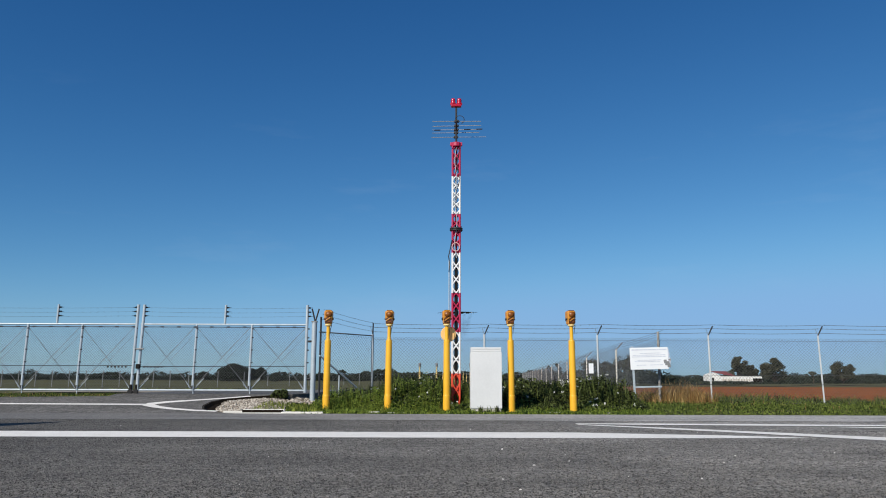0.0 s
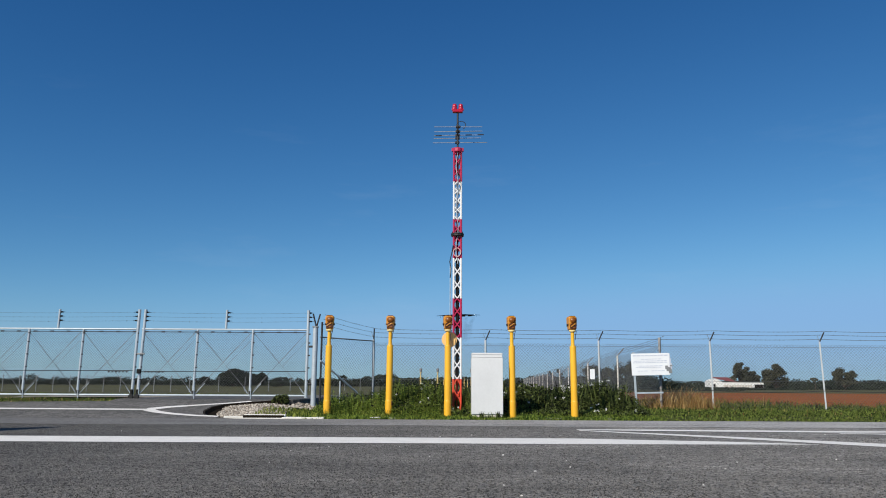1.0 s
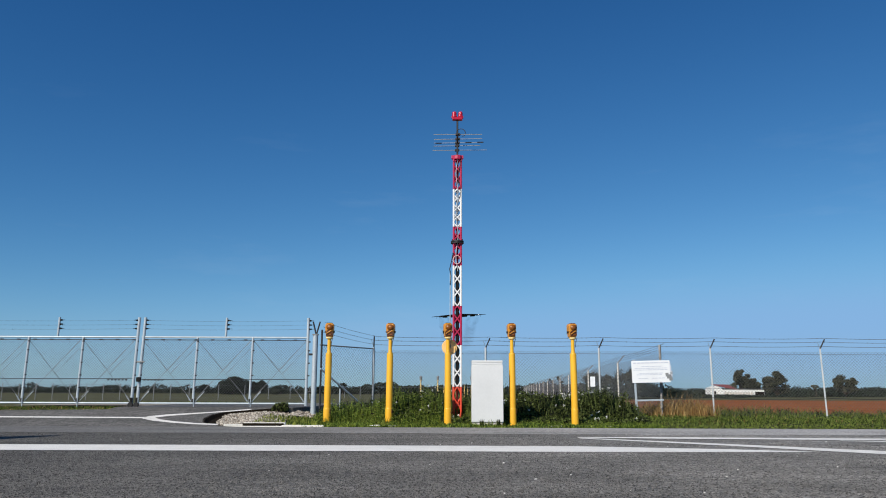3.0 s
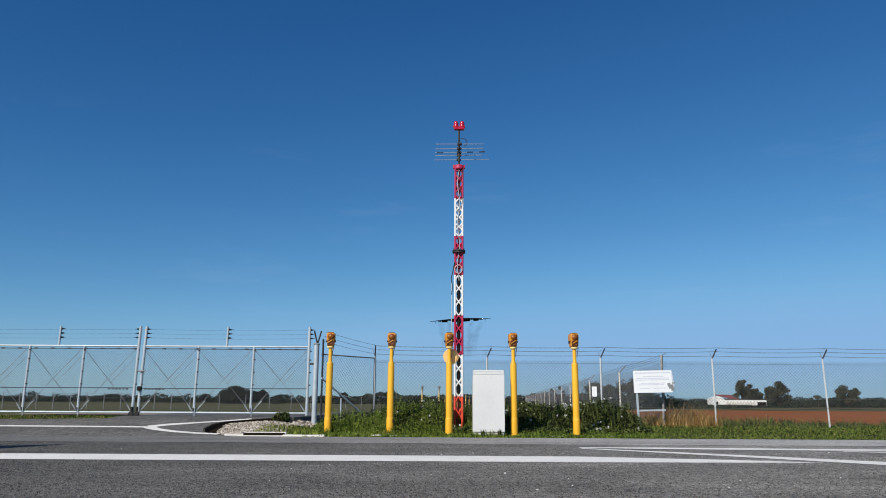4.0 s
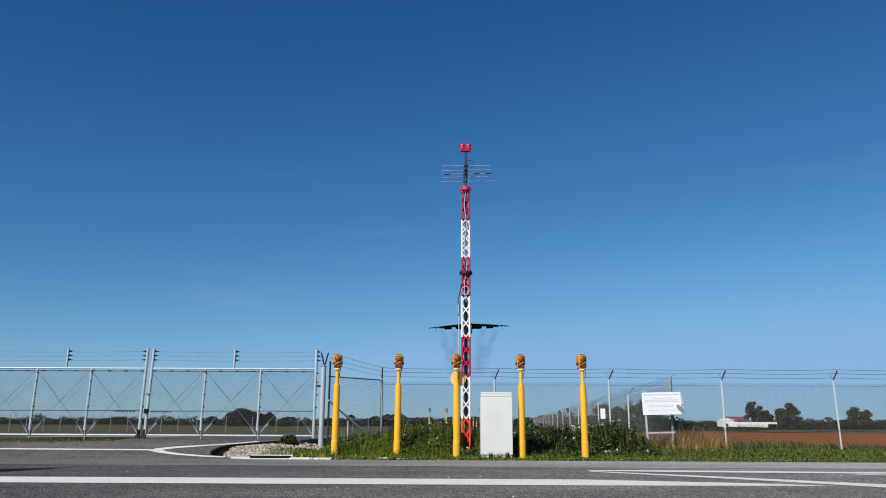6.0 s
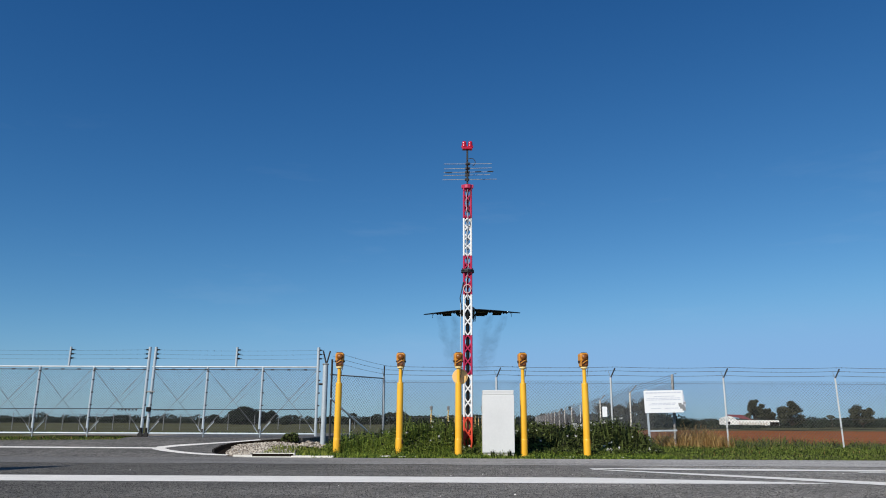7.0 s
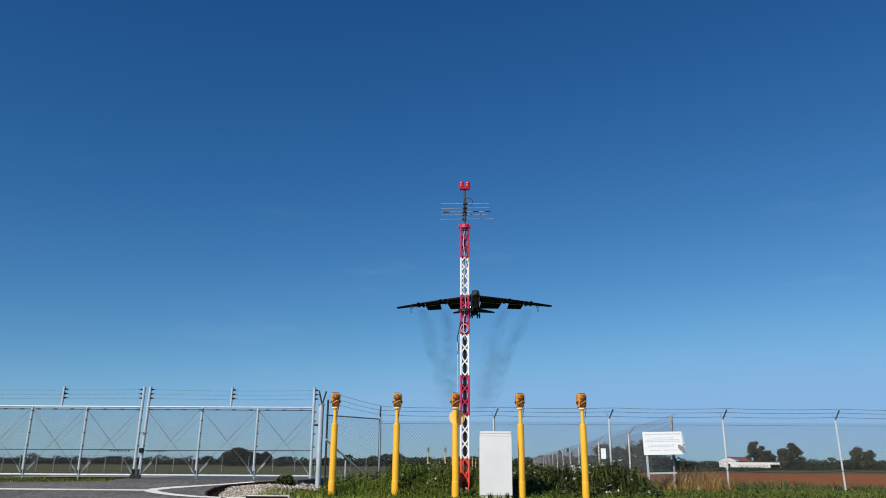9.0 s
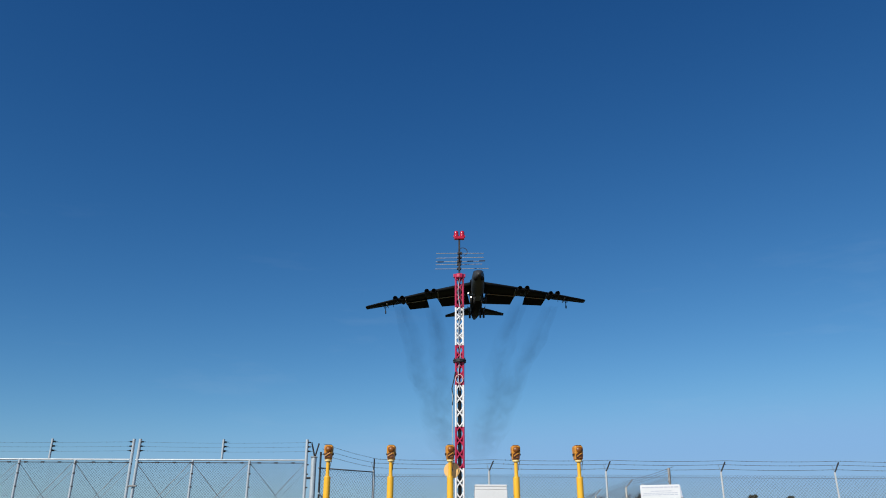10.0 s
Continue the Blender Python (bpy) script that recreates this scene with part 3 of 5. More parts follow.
    part("lead", bm, DARK_METAL, t, "thin dark lead")
    return t


first_light = approach_light()
LIGHT_X = [-2.835, -1.34, 0.1, 1.685, 3.19]
first_light.matrix_basis = pose(LIGHT_X[0], 18.2, 0.0, 0, 0.2, 3)
lights = [first_light]
for k, (x, dy, lean, turn) in enumerate(zip(LIGHT_X[1:], (0.12, 0.0, 0.05, 0.0), (0.3, 0.0, -0.2, -0.4), (-4, 8, 5, 10))):
    lights.append(copy_thing(first_light, pose(x, 18.2 + dy, 0.01, 0, lean, turn)))
for y, cx, n in ((68.5, 0.97, 5), (132, 2.0, 5), (195, 3.0, 5)):
    for k in range(n):
        far_light = tagged(copy_thing(first_light, pose(cx + (k - 2) * 1.5, y, land_z(cx, y) + 0.1, 0, 0, 7 * k - 12)), "distant yellow approach light with a weathered grey head")
        for piece in far_light.children_recursive:
            kind_name = piece.name.split(".")[0]
            if kind_name in ("lamp_head", "lamp_back", "terminal_box", "strap", "cover_plate", "post", "stem"):
                piece.material_slots[0].link = "OBJECT"
                piece.material_slots[0].material = FADED_YELLOW if kind_name in ("post", "stem") else GALV_DULL

disc = thing("marker_disc", "round faded orange marker disc on a yellow post", "marker disc", pose(0.14, 18.2, 0.01))
bm = B()
spin(bm, [(0.185, -0.006), (0.192, 0.0), (0.185, 0.006)], 32, pose(0.0, 0.13, 1.9, 90, 0, 0))
part("disc", bm, PEACH, disc)
bm = B()
box(bm, (0, 0.105, 1.9), (0.06, 0.05, 0.05), 0.006)
part("bracket", bm, GALV_DULL, disc, "small grey bracket")

# ---- cabinet ----
cab = thing("equipment_cabinet", "plain pale grey metal equipment cabinet at the verge", "cabinet", pose(1.055, 18.2, 0.05))
bm = B()
box(bm, (0, 0, 0.73), (0.76, 0.5, 1.36), 0.012)
part("body", bm, CABINET, cab)
bm = B()
box(bm, (0, -0.256, 0.735), (0.752, 0.014, 1.34), 0.005)
door = part("door", bm, CABINET, cab)
bm = B()
box(bm, (0, 0, 1.446), (0.735, 0.48, 0.06), 0.006)
part("lid", bm, CABINET, cab, "close-fitting lid")
bm = B()
box(bm, (0.0, 0, 1.5), (0.745, 0.5, 0.045), 0.008)
part("cap", bm, CABINET, cab)
bm = B()
box(bm, (0, 0, -0.01), (0.72, 0.47, 0.14), 0.01)
part("plinth", bm, CONCRETE, cab, "low concrete plinth")


# ---- lattice mast ----
MAST_AT = pose(0.372, 20.6, 0.06)
mast = thing("lattice_mast", "red and white banded lattice mast with obstruction lamps", "mast", MAST_AT)
MAST_BANDS = [(0.0, 0.9, MAST_LOW), (0.9, 2.03, MAST_WHITE), (2.03, 3.12, MAST_RED), (3.12, 4.26, MAST_WHITE), (4.26, 5.38, MAST_RED), (5.38, 6.48, MAST_WHITE), (6.48, 7.38, MAST_RED)]
MAST_W = 0.104
CORNERS = [Vector((-MAST_W, -0.06, 0)), Vector((MAST_W, -0.06, 0)), Vector((0, 0.12, 0))]


def mast_section(z0, z1, material):
    """One painted band: three tube legs, and on each face a pair of bent bars that leave oval gaps."""
    up = Vector((0, 0, 1))
    n = max(2, round((z1 - z0) / (0.37 if z1 < 4.5 else 0.3)))
    for i in range(3):
        a, b = CORNERS[i], CORNERS[(i + 1) % 3]
        bm = B()
        tube(bm, a + up * z0, a + up * z1, 0.029, n=10)
        leg = part("leg", bm, material, mast)
        bm = B()
        for flip in (-1, 1):
            steps = 8 * n
            pts = [(a + b) / 2 + (b - a) * 0.47 * flip * math.sin(math.pi * n * k / steps) + up * (z0 + (z1 - z0) * k / steps) for k in range(steps + 1)]
            cable(bm, pts, 0.02, 6)
        part("lacing", bm, material, leg)


for z0, z1, mt in MAST_BANDS:
    mast_section(z0, z1, mt)
bm = B()
spin(bm, [(0.03, 7.36), (0.145, 7.37), (0.15, 7.39), (0.15, 7.47), (0.13, 7.49), (0.05, 7.5)], 12)
part("top_collar", bm, MAST_RED, mast)
for x in (-0.145, 0.145):
    bm = B()
    box(bm, (x, -0.03, 7.44), (0.06, 0.08, 0.1), 0.01)
    part("collar_lug", bm, MAST_RED, mast)
bm = B()
tube(bm, (0.0, 0.01, 0.95), (0.0, 0.01, 4.25), 0.05, n=10)
part("inner_pipe", bm, BLACK, mast, "dark pipe inside the lattice")
for zz in (4.9, 4.945):
    bm = B()
    spin(bm, [(0.02, zz), (0.185, zz), (0.185, zz + 0.03), (0.02, zz + 0.03)], 12)
    part("flange", bm, DARK_METAL, mast, "dark joint flange")
for c in CORNERS:
    for s in (-0.04, 0.04):
        bm = B()
        tube(bm, (c.x + s, c.y, 4.86), (c.x + s, c.y, 5.02), 0.012, n=6)
        part("bolt", bm, DARK_METAL, mast, "dark bolt")
bm = B()
tube(bm, (0, 0, 7.5), (0, 0, 8.6), 0.028, n=12)
pole = part("top_pole", bm, DARK_METAL, mast, "dark slim top pole")
bm = B()
box(bm, (0, 0, 8.62), (0.3, 0.14, 0.09), 0.02)
bracket = part("lamp_bracket", bm, RED_LAMP, mast, "red lamp bracket")
for s in (-1, 1):
    bm = B()
    spin(bm, [(0.06, 8.64), (0.078, 8.66), (0.078, 8.7), (0.062, 8.715), (0.066, 8.74), (0.066, 8.79), (0.05, 8.83), (0.015, 8.845)], 16, pose(0.09 * s, 0, 0))
    part("obstruction_lamp", bm, RED_LAMP, bracket, "red glass obstruction lamp", smooth=True)
    bm = B()
    box(bm, (0.15 * s, -0.02, 8.66), (0.05, 0.06, 0.06), 0.01)
    part("junction_box", bm, RED_LAMP, bracket)
# tangled feed cables
bm = B()
pts = [Vector((0.03 * math.sin(z * 5.2) - 0.01, -0.085 - 0.015 * math.cos(z * 3), z)) for z in np.arange(4.1, 7.5, 0.12)]
cable(bm, pts, 0.011)
part("feed_cable", bm, GALV, mast, "pale feed cable up the mast")
bm = B()
pts = [Vector((0.06 + 0.04 * math.sin(z * 7.1), -0.08, z)) for z in np.arange(6.2, 7.45, 0.1)]
cable(bm, pts, 0.012)
part("feed_cable", bm, DARK_METAL, mast, "dark looped feed cable")
bm = B()
pts = [Vector((0.105 * math.cos(a) - 0.01, -0.1, 4.42 + 0.12 * math.sin(a))) for a in np.linspace(0, math.tau, 22)]
cable(bm, pts, 0.013)
part("cable_coil", bm, PALE_RED, mast, "coiled spare cable")
bm = B()
pts = [(-0.12, -0.1, 4.62), (-0.16, -0.1, 4.4), (-0.215, -0.1, 4.15), (-0.18, -0.1, 3.95), (-0.2, -0.1, 3.7)]
cable(bm, pts, 0.014)
part("cable", bm, DARK_METAL, mast, "dark drooping cable")
bm = B()
tube(bm, (-0.2, -0.09, 0.0), (-0.2, -0.09, 4.1), 0.014, n=8)
part("conduit", bm, GALV, mast, "thin grey conduit")

# aerial on the mast's top pole
aerial = thing("directional_aerial", "grey rod aerial with five crossed elements at the mast top", "aerial", MAST_AT @ pose(0.05, 0, -0.04))
bm = B()
tube(bm, (-0.05, -0.82, 7.93), (-0.05, 0.78, 7.93), 0.018, n=8)
boom = part("boom", bm, DARK_METAL, aerial, "dark level boom")
for k, (y, left, right, tilt) in enumerate(((-0.74, 0.68, 0.68, 0.01), (-0.34, 0.68, 0.7, 0.04), (0.0, 0.69, 0.74, 0.03), (0.28, 0.7, 0.68, 0.035), (0.7, 0.73, 0.9, 0.03))):
    bm = B()
    tube(bm, (-0.05 - left, y, 7.93 - 0.4 * tilt), (-0.05 + right, y, 7.93 + 0.4 * tilt), 0.009, n=6)
    rod = part("element", bm, ROD, aerial)
    bm = B()
    box(bm, (-0.05, y, 7.93), (0.13, 0.08, 0.07), 0.012)
    part("insulator", bm, DARK_METAL, rod, "dark insulator block")
for x in (-0.6, 0.27, 0.62):
    bm = B()
    tube(bm, (x - 0.09, 0.0, 7.93 + 0.03 * x), (x + 0.09, 0.0, 7.935 + 0.03 * x), 0.017, n=8)
    part("trap", bm, DARK_METAL, aerial, "dark coil trap on a rod")
bm = B()
pts = [(-0.05 + 0.13 * math.cos(a) + 0.1, -0.1, 8.2 + 0.12 * math.sin(a)) for a in np.linspace(-1.2, 3.0, 14)]
cable(bm, pts, 0.01)
part("cable_loop", bm, DARK_METAL, aerial, "looped dark cable")


# ---- perimeter fence ----
FENCE_Y = 22.7
fence = thing("perimeter_fence", "galvanised chain-link perimeter fence topped with barbed wire", "fence")
FENCE_X = [-2.13, 1.27, 4.71, 8.09, 11.43, 14.9, 18.3, 21.7, 25.1]


def fence_post(x, y, z, owner, lean=0.0, arm=(0.13, -0.06, 0.28), r=0.03, top=2.1, material=POST_ZINC):
    bm = B()
    w, tilt = 1.5 * r, pose(x - lean, y, z - 0.2) @ Matrix.Rotation(math.atan2(lean, top + 0.2), 4, "Y") @ pose(0, 0, 0, 0, 0, -25)
    box(bm, None, (w, 0.008, top + 0.2), 0.0, tilt @ pose(0, -w / 2, (top + 0.2) / 2))
    box(bm, None, (0.008, w - 0.008, top + 0.2), 0.0, tilt @ pose(w / 2 - 0.004, 0.004, (top + 0.2) / 2))
    p = part("post", bm, material, owner)
    bm = B()
    tube(bm, (x, y, z + top - 0.02), (x + arm[0], y + arm[1], z + top + arm[2]), r * 0.65, n=8)
    part("arm", bm, DARK_METAL if r < 0.035 else GALV_DULL, p, "slanted barbed-wire arm")
    bm = B()
    tube(bm, (x, y, z + top - 0.01), (x - 0.07, y - 0.02, z + top + 0.2), 0.006, n=6)
    part("stay", bm, GALV_DULL, p, "thin wire stay")
    return p


for k, x in enumerate(FENCE_X):
    fence_post(x, FENCE_Y, 0.055, fence, lean=(0.0, 0.0, 0.0, -0.02, -0.06, 0, 0, 0, 0)[k], arm=(0.01, -0.02, 0.33) if k == 0 else (0.13, -0.06, 0.28), r=0.034 if k == 0 else 0.03)
for a, b in zip(FENCE_X, FENCE_X[1:]):
    chain_link("mesh", (a, FENCE_Y + 0.036, 0.07), (b, FENCE_Y + 0.036, 0.07), 1.99, 0.1, 0.0036, WIRE, fence)
for k, (dx, dy, dz) in enumerate(((0.02, -0.01, 2.17), (0.07, -0.03, 2.3), (0.125, -0.055, 2.41))):
    barbed("barbed_wire", [(x + dx, FENCE_Y + dy, 0.055 + dz) for x in FENCE_X], 0.006, fence)
for z in (0.12, 0.95, 1.98):
    wires("tension_wire", [[(FENCE_X[0], FENCE_Y + 0.042, z), (FENCE_X[-1], FENCE_Y + 0.042, z)]], 0.005, WIRE, fence)

slack = []
for k, (a, b) in enumerate(zip(FENCE_X[2:], FENCE_X[3:])):
    sag = 0.035 + 0.02 * (k % 2)
    line = [(a + (b - a) * u, FENCE_Y - 0.045, 0.68 - 4 * sag * u * (1 - u)) for u in np.linspace(0, 1, 9)]
    slack += [[m, n] for m, n in zip(line, line[1:])]
wires("slack_wire", slack, 0.009, DARK_METAL, fence, "slack dark wire between the posts")

# the return of the fence to the gate post
side = thing("return_fence", "short chain-link fence between gate post and corner", "fence")
chain_link("mesh", (-3.5, 21.15, 0.2), (-2.13, FENCE_Y - 0.02, 0.1), 1.95, 0.1, 0.0036, WIRE, side)
bm = B()
tube(bm, (-3.52, 21.13, 2.12), (-2.13, FENCE_Y, 2.1), 0.018, n=8)
part("top_rail", bm, GALV_DULL, side)
bm = B()
tube(bm, (-3.48, 21.09, 1.45), (-2.3, 22.24, 0.35), 0.028, n=8)
part("brace", bm, GALV, side, "slanted steel brace")
bm = B()
tube(bm, (-2.98, 21.62, 0.0), (-2.98, 21.62, 0.9), 0.022, n=8)
part("stub_post", bm, GALV, side, "short post under the brace")
for k in range(3):
    barbed("barbed_wire", [(-3.5 + 0.05 * k, 21.13, 2.5 + 0.13 * k), (-2.1 + 0.05 * k, FENCE_Y, 2.23 + 0.12 * k)], 0.0045, side)
bm = B()
tube(bm, (-3.48, 21.18, 0.0), (-3.48, 21.18, 2.55), 0.028, n=8)
part("end_post", bm, DARK_METAL, side, "dark fence end post")

# inner fence running away from the perimeter
inner = thing("inner_fence", "long chain-link fence receding across the airfield", "fence")
INNER_Y = [22.9, 31, 41.7, 54, 62, 70.5, 79, 87.5, 96, 104.5, 113, 121.5, 130, 138.5, 147, 155.5, 164]
INNER_Y = [1.054 * y - 1.0 for y in INNER_Y]


def inner_x(y):
    return 6.6 + 0.074 * (y - 22.7)


for y in INNER_Y[1:]:
    z = land_z(inner_x(y), y)
    fence_post(inner_x(y), y, z - 0.02, inner, arm=(0.28, 0.0, 0.3), r=0.04, top=2.07 - z, material=CONCRETE)
for ya, yb in zip(INNER_Y, INNER_Y[1:]):
    za, zb = land_z(inner_x(ya), ya) + 0.05, land_z(inner_x(yb), yb) + 0.05
    chain_link("mesh", (inner_x(ya), ya, za), (inner_x(yb), yb, zb), 2.0 - zb, 0.14, 0.0023, GALV_DULL, inner)
for k in range(3):
    barbed("barbed_wire", [(inner_x(y) + 0.1 * k, y, 2.12 + 0.1 * k) for y in INNER_Y], 0.006, inner, every=0.5)
# thick corner post where the receding fence leaves the perimeter
bm = B()
box(bm, None, (0.062, 0.062, 2.45), 0.006, pose(6.52, FENCE_Y - 0.12, 1.02, 0, 0.5, -40))
part("corner_post", bm, WORN_CONCRETE, inner, "thick mottled concrete corner post")
plate = thing("warning_plate", "small blank white plate hung on the chain-link fence", "sign plate", pose(4.49, FENCE_Y - 0.03, 1.14))
bm = B()
box(bm, (0, 0, 0), (0.145, 0.008, 0.3), 0.003)
part("plate", bm, SIGN_WHITE, plate)

# far field fence on the airfield side
far = thing("far_fence", "thin grey post fence across the far field", "fence")
x = -78.0
FAR_POSTS = []
while x < -16:
    FAR_POSTS.append(x)
    x += 2.35
for x in FAR_POSTS:
    y = 108.6 + (0 if x < -36 else (x + 36) * 2.6)
    z = land_z(x, y)
    bm = B()
    tube(bm, (x, y, z - 0.2), (x + 0.02, y, z + 2.25), 0.06, n=8)
    part("post", bm, GALV_DULL, far)
for h in (0.4, 1.0, 1.6, 2.1):
    wires("strand", [[(a, 108.6 + (0 if a < -36 else (a + 36) * 2.6), land_z(a, 104) + h), (b, 108.6 + (0 if b < -36 else (b + 36) * 2.6), land_z(b, 104) + h)] for a, b in zip(FAR_POSTS, FAR_POSTS[1:])], 0.012, WIRE, far)


# ---- gate ----
GATE_Y, GATE_LOW, GATE_HIGH = 21.13, 0.475, 2.32


def gate_leaf(uprights, label, m, short_posts, category="gate", lean=lambda u: 0.0):
    """A framed mesh leaf with wire braces and barbed wire; uprights are offsets from the meeting stile."""
    g = thing("gate_leaf", label, category, m, "double gate")
    x0, x1 = min(uprights), max(uprights)
    for nm, z, r in (("top_rail", GATE_HIGH, 0.025), ("bottom_rail", GATE_LOW, 0.028)):
        bm = B()
        tube(bm, (x0, 0, z), (x1, 0, z), r, n=12)
        part(nm, bm, GALV, g)
    for x in np.arange(x0 + 0.15, x1, 0.47):
        bm = B()
        box(bm, (x, -0.03, GATE_HIGH - 0.075), (0.09, 0.03, 0.04))
        part("clamp", bm, DARK_METAL, g, "dark mesh clamp")
    # this dark bar also draws the shadow line beneath the top rail
    bm = B()
    tube(bm, (x0 + 0.05, -0.01, GATE_HIGH - 0.075), (x1 - 0.05, -0.01, GATE_HIGH - 0.075), 0.012, n=6)
    part("tension_bar", bm, DARK_METAL, g, "mesh tension bar, dark as the shadow line under the top rail")
    for k, x in enumerate(uprights):
        stile = abs(x) < 0.01 or k == len(uprights) - 1
        bm = B()
        tube(bm, (x, 0, GATE_LOW - (0.06 if stile else 0.0)), (x + lean(x) * (1.3 if stile else 1.0), 0, 2.88 if stile else GATE_HIGH), 0.042 if stile else 0.034, n=12)
        up = part("stile" if stile else "upright", bm, GALV, g)
        for z in (0.9, 1.25, 1.6, 1.95, 2.2):
            bm = B()
            box(bm, (x + 0.055, -0.02, z), (0.05, 0.03, 0.035))
            part("clip", bm, DARK_METAL, up, "dark mesh clip")
        if not stile:
            bm = B()
            box(bm, (x + 0.02, -0.03, GATE_LOW + 0.08), (0.08, 0.04, 0.1), 0.01)
            part("foot_bracket", bm, DARK_METAL, up, "dark foot bracket")
    for x in short_posts:
        bm = B()
        tube(bm, (x, 0, GATE_HIGH + 0.02), (x + lean(x) * 0.3, 0, 2.88), 0.032, n=10)
        part("short_post", bm, GALV, g)
    for x in [u for k, u in enumerate(uprights) if abs(u) < 0.01 or k == len(uprights) - 1] + list(short_posts):
        for z in (2.56, 2.68, 2.8):
            bm = B()
            s = 1 if abs(x) > 0.01 else math.copysign(1, uprights[-1])
            at = x + lean(x) * (1.3 * z / 2.88 if x in uprights else 0.2)
            spin(bm, [(0.012, 0.02), (0.026, 0.035), (0.026, 0.06), (0.014, 0.07), (0.02, 0.085), (0.02, 0.1), (0.006, 0.105), (0.006, 0.16)], 8, pose(at, -0.01, z, 0, 90 * s, 0))
            part("insulator", bm, BLACK, g, "dark wire insulator")
    for z in (2.56, 2.68, 2.8):
        barbed("barbed_wire", [(x0, 0, z), (x1, 0, z)], 0.0026, g, every=0.2)
    chain_link("mesh", (x0, -0.015, GATE_LOW + 0.05), (x1, -0.015, GATE_LOW + 0.05), GATE_HIGH - GATE_LOW - 0.13, 0.075, 0.0032, WIRE, g)
    us = sorted(uprights)
    for a, b in zip(us, us[1:]):
        wires("brace_wire", [[(a + 0.05, 0.01, GATE_HIGH - 0.1), (b - 0.1, 0.01, GATE_LOW + 0.15)], [(b - 0.05, 0.01, GATE_HIGH - 0.1), (a + 0.1, 0.01, GATE_LOW + 0.15)]], 0.009, GALV_DULL, g)
        bm = B()
        tube(bm, (a + 0.06, 0.02, GATE_LOW + 0.05), (a + 0.3, 0.02, GATE_LOW + 0.33), 0.014, n=8)
        part("corner_strut", bm, GALV, g)
        bm = B()
        tube(bm, (b - 0.06, 0.02, GATE_LOW + 0.05), (b - 0.2, 0.02, GATE_LOW + 0.25), 0.014, n=8)
        part("corner_strut", bm, GALV, g)
        bm = B()
        tube(bm, (a + 0.04, -0.045, GATE_LOW - 0.1), (a + 0.04, -0.045, GATE_LOW + 0.22), 0.013, n=8)
        part("drop_bolt", bm, GALV, g, "pale drop bolt through the bottom rail")
        wires("second_brace_wire", [[(b - 0.05, 0.02, GATE_HIGH - 0.32), ((a + b) / 2 + 0.08, 0.02, (GATE_HIGH + GATE_LOW) / 2 - 0.12)]], 0.006, GALV_DULL, g)
    wires("middle_wire", [[(x0, -0.03, 1.13), (x1, -0.03, 1.15)]], 0.011, DARK_METAL, g)
    s = 1 if x1 > 0.1 else -1
    for k in range(6):
        bm = B()
        tube(bm, (s * (0.16 + 0.1 * k), -0.04, 1.12), (s * (0.2 + 0.1 * k), -0.04, 1.12), 0.025, n=8)
        part("bead", bm, DARK_METAL, g, "dark wire bead")
    # ground wheel at the meeting stile
    bm = B()
    box(bm, (0, -0.02, 0.5), (0.08, 0.08, 0.26), 0.02)
    w = part("wheel_fork", bm, BLACK, g, "dark wheel fork")
    bm = B()
    spin(bm, [(0.02, -0.03), (0.065, -0.03), (0.075, -0.015), (0.075, 0.015), (0.065, 0.03), (0.02, 0.03)], 16, pose(0, -0.07, 0.43, 90, 0, 0))
    part("wheel", bm, TYRE, w, "black ground wheel")
    return g


gate_leaf([0, -1.54, -3.09, -4.66, -6.3], "galvanised mesh gate leaf with barbed wire, closed", pose(-8.76, GATE_Y, -0.0), (-2.24, -5.3), lean=lambda u: 0.042)
right_leaf = gate_leaf([0, 1.56, 3.15, 4.73], "galvanised mesh gate leaf with barbed wire, closed", pose(-8.6, GATE_Y, -0.0), (2.39,), lean=lambda u: 0.055 * (1 - u / 4.73))
bm = B()
box(bm, (0.04, -0.07, 1.62), (0.22, 0.05, 0.045), 0.012)
part("latch", bm, GALV_DULL, right_leaf, "grey sliding latch")
bm = B()
box(bm, (0.02, -0.07, 1.13), (0.13, 0.07, 0.13), 0.02)
part("lock_box", bm, BLACK, right_leaf, "dark lock box")

gp = thing("gate_post", "stout galvanised gate post with forked barbed-wire arms", "gate post", pose(-3.66, GATE_Y + 0.03, 0.3))
bm = B()
tube(bm, (0, 0, -0.2), (0, 0, 2.1), 0.075, n=16)
part("post", bm, GALV, gp)
bm = B()
box(bm, (0, 0, 2.11), (0.17, 0.17, 0.03), 0.01)
part("cap", bm, GALV_DULL, gp)
for s in (-1, 1):
    bm = B()
    tube(bm, (0.02, 0, 2.1), (0.02 + 0.1 * s, 0, 2.48), 0.022, n=8)
    part("arm", bm, DARK_METAL, gp, "dark slanted arm")
for z in (0.5, 1.55):
    bm = B()
    tube(bm, (-0.2, -0.02, z), (0.0, -0.02, z), 0.03, n=8)
    part("hinge", bm, DARK_METAL, gp, "dark gate hinge")


# ---- notice board ----
notice = thing("notice_board", "white notice board on two posts, faded lettering, torn edge", "notice board", pose(6.12, 22.2, 1.434, 0, -1.5, 0) @ pose(-6.12, 0, -1.434))
bm = B()
box(bm, (6.13, 0, 1.434), (1.13, 0.012, 0.645), 0.004)
board = part("board", bm, SIGN_WHITE, notice)
rnd = random.Random(5)
bm = B()
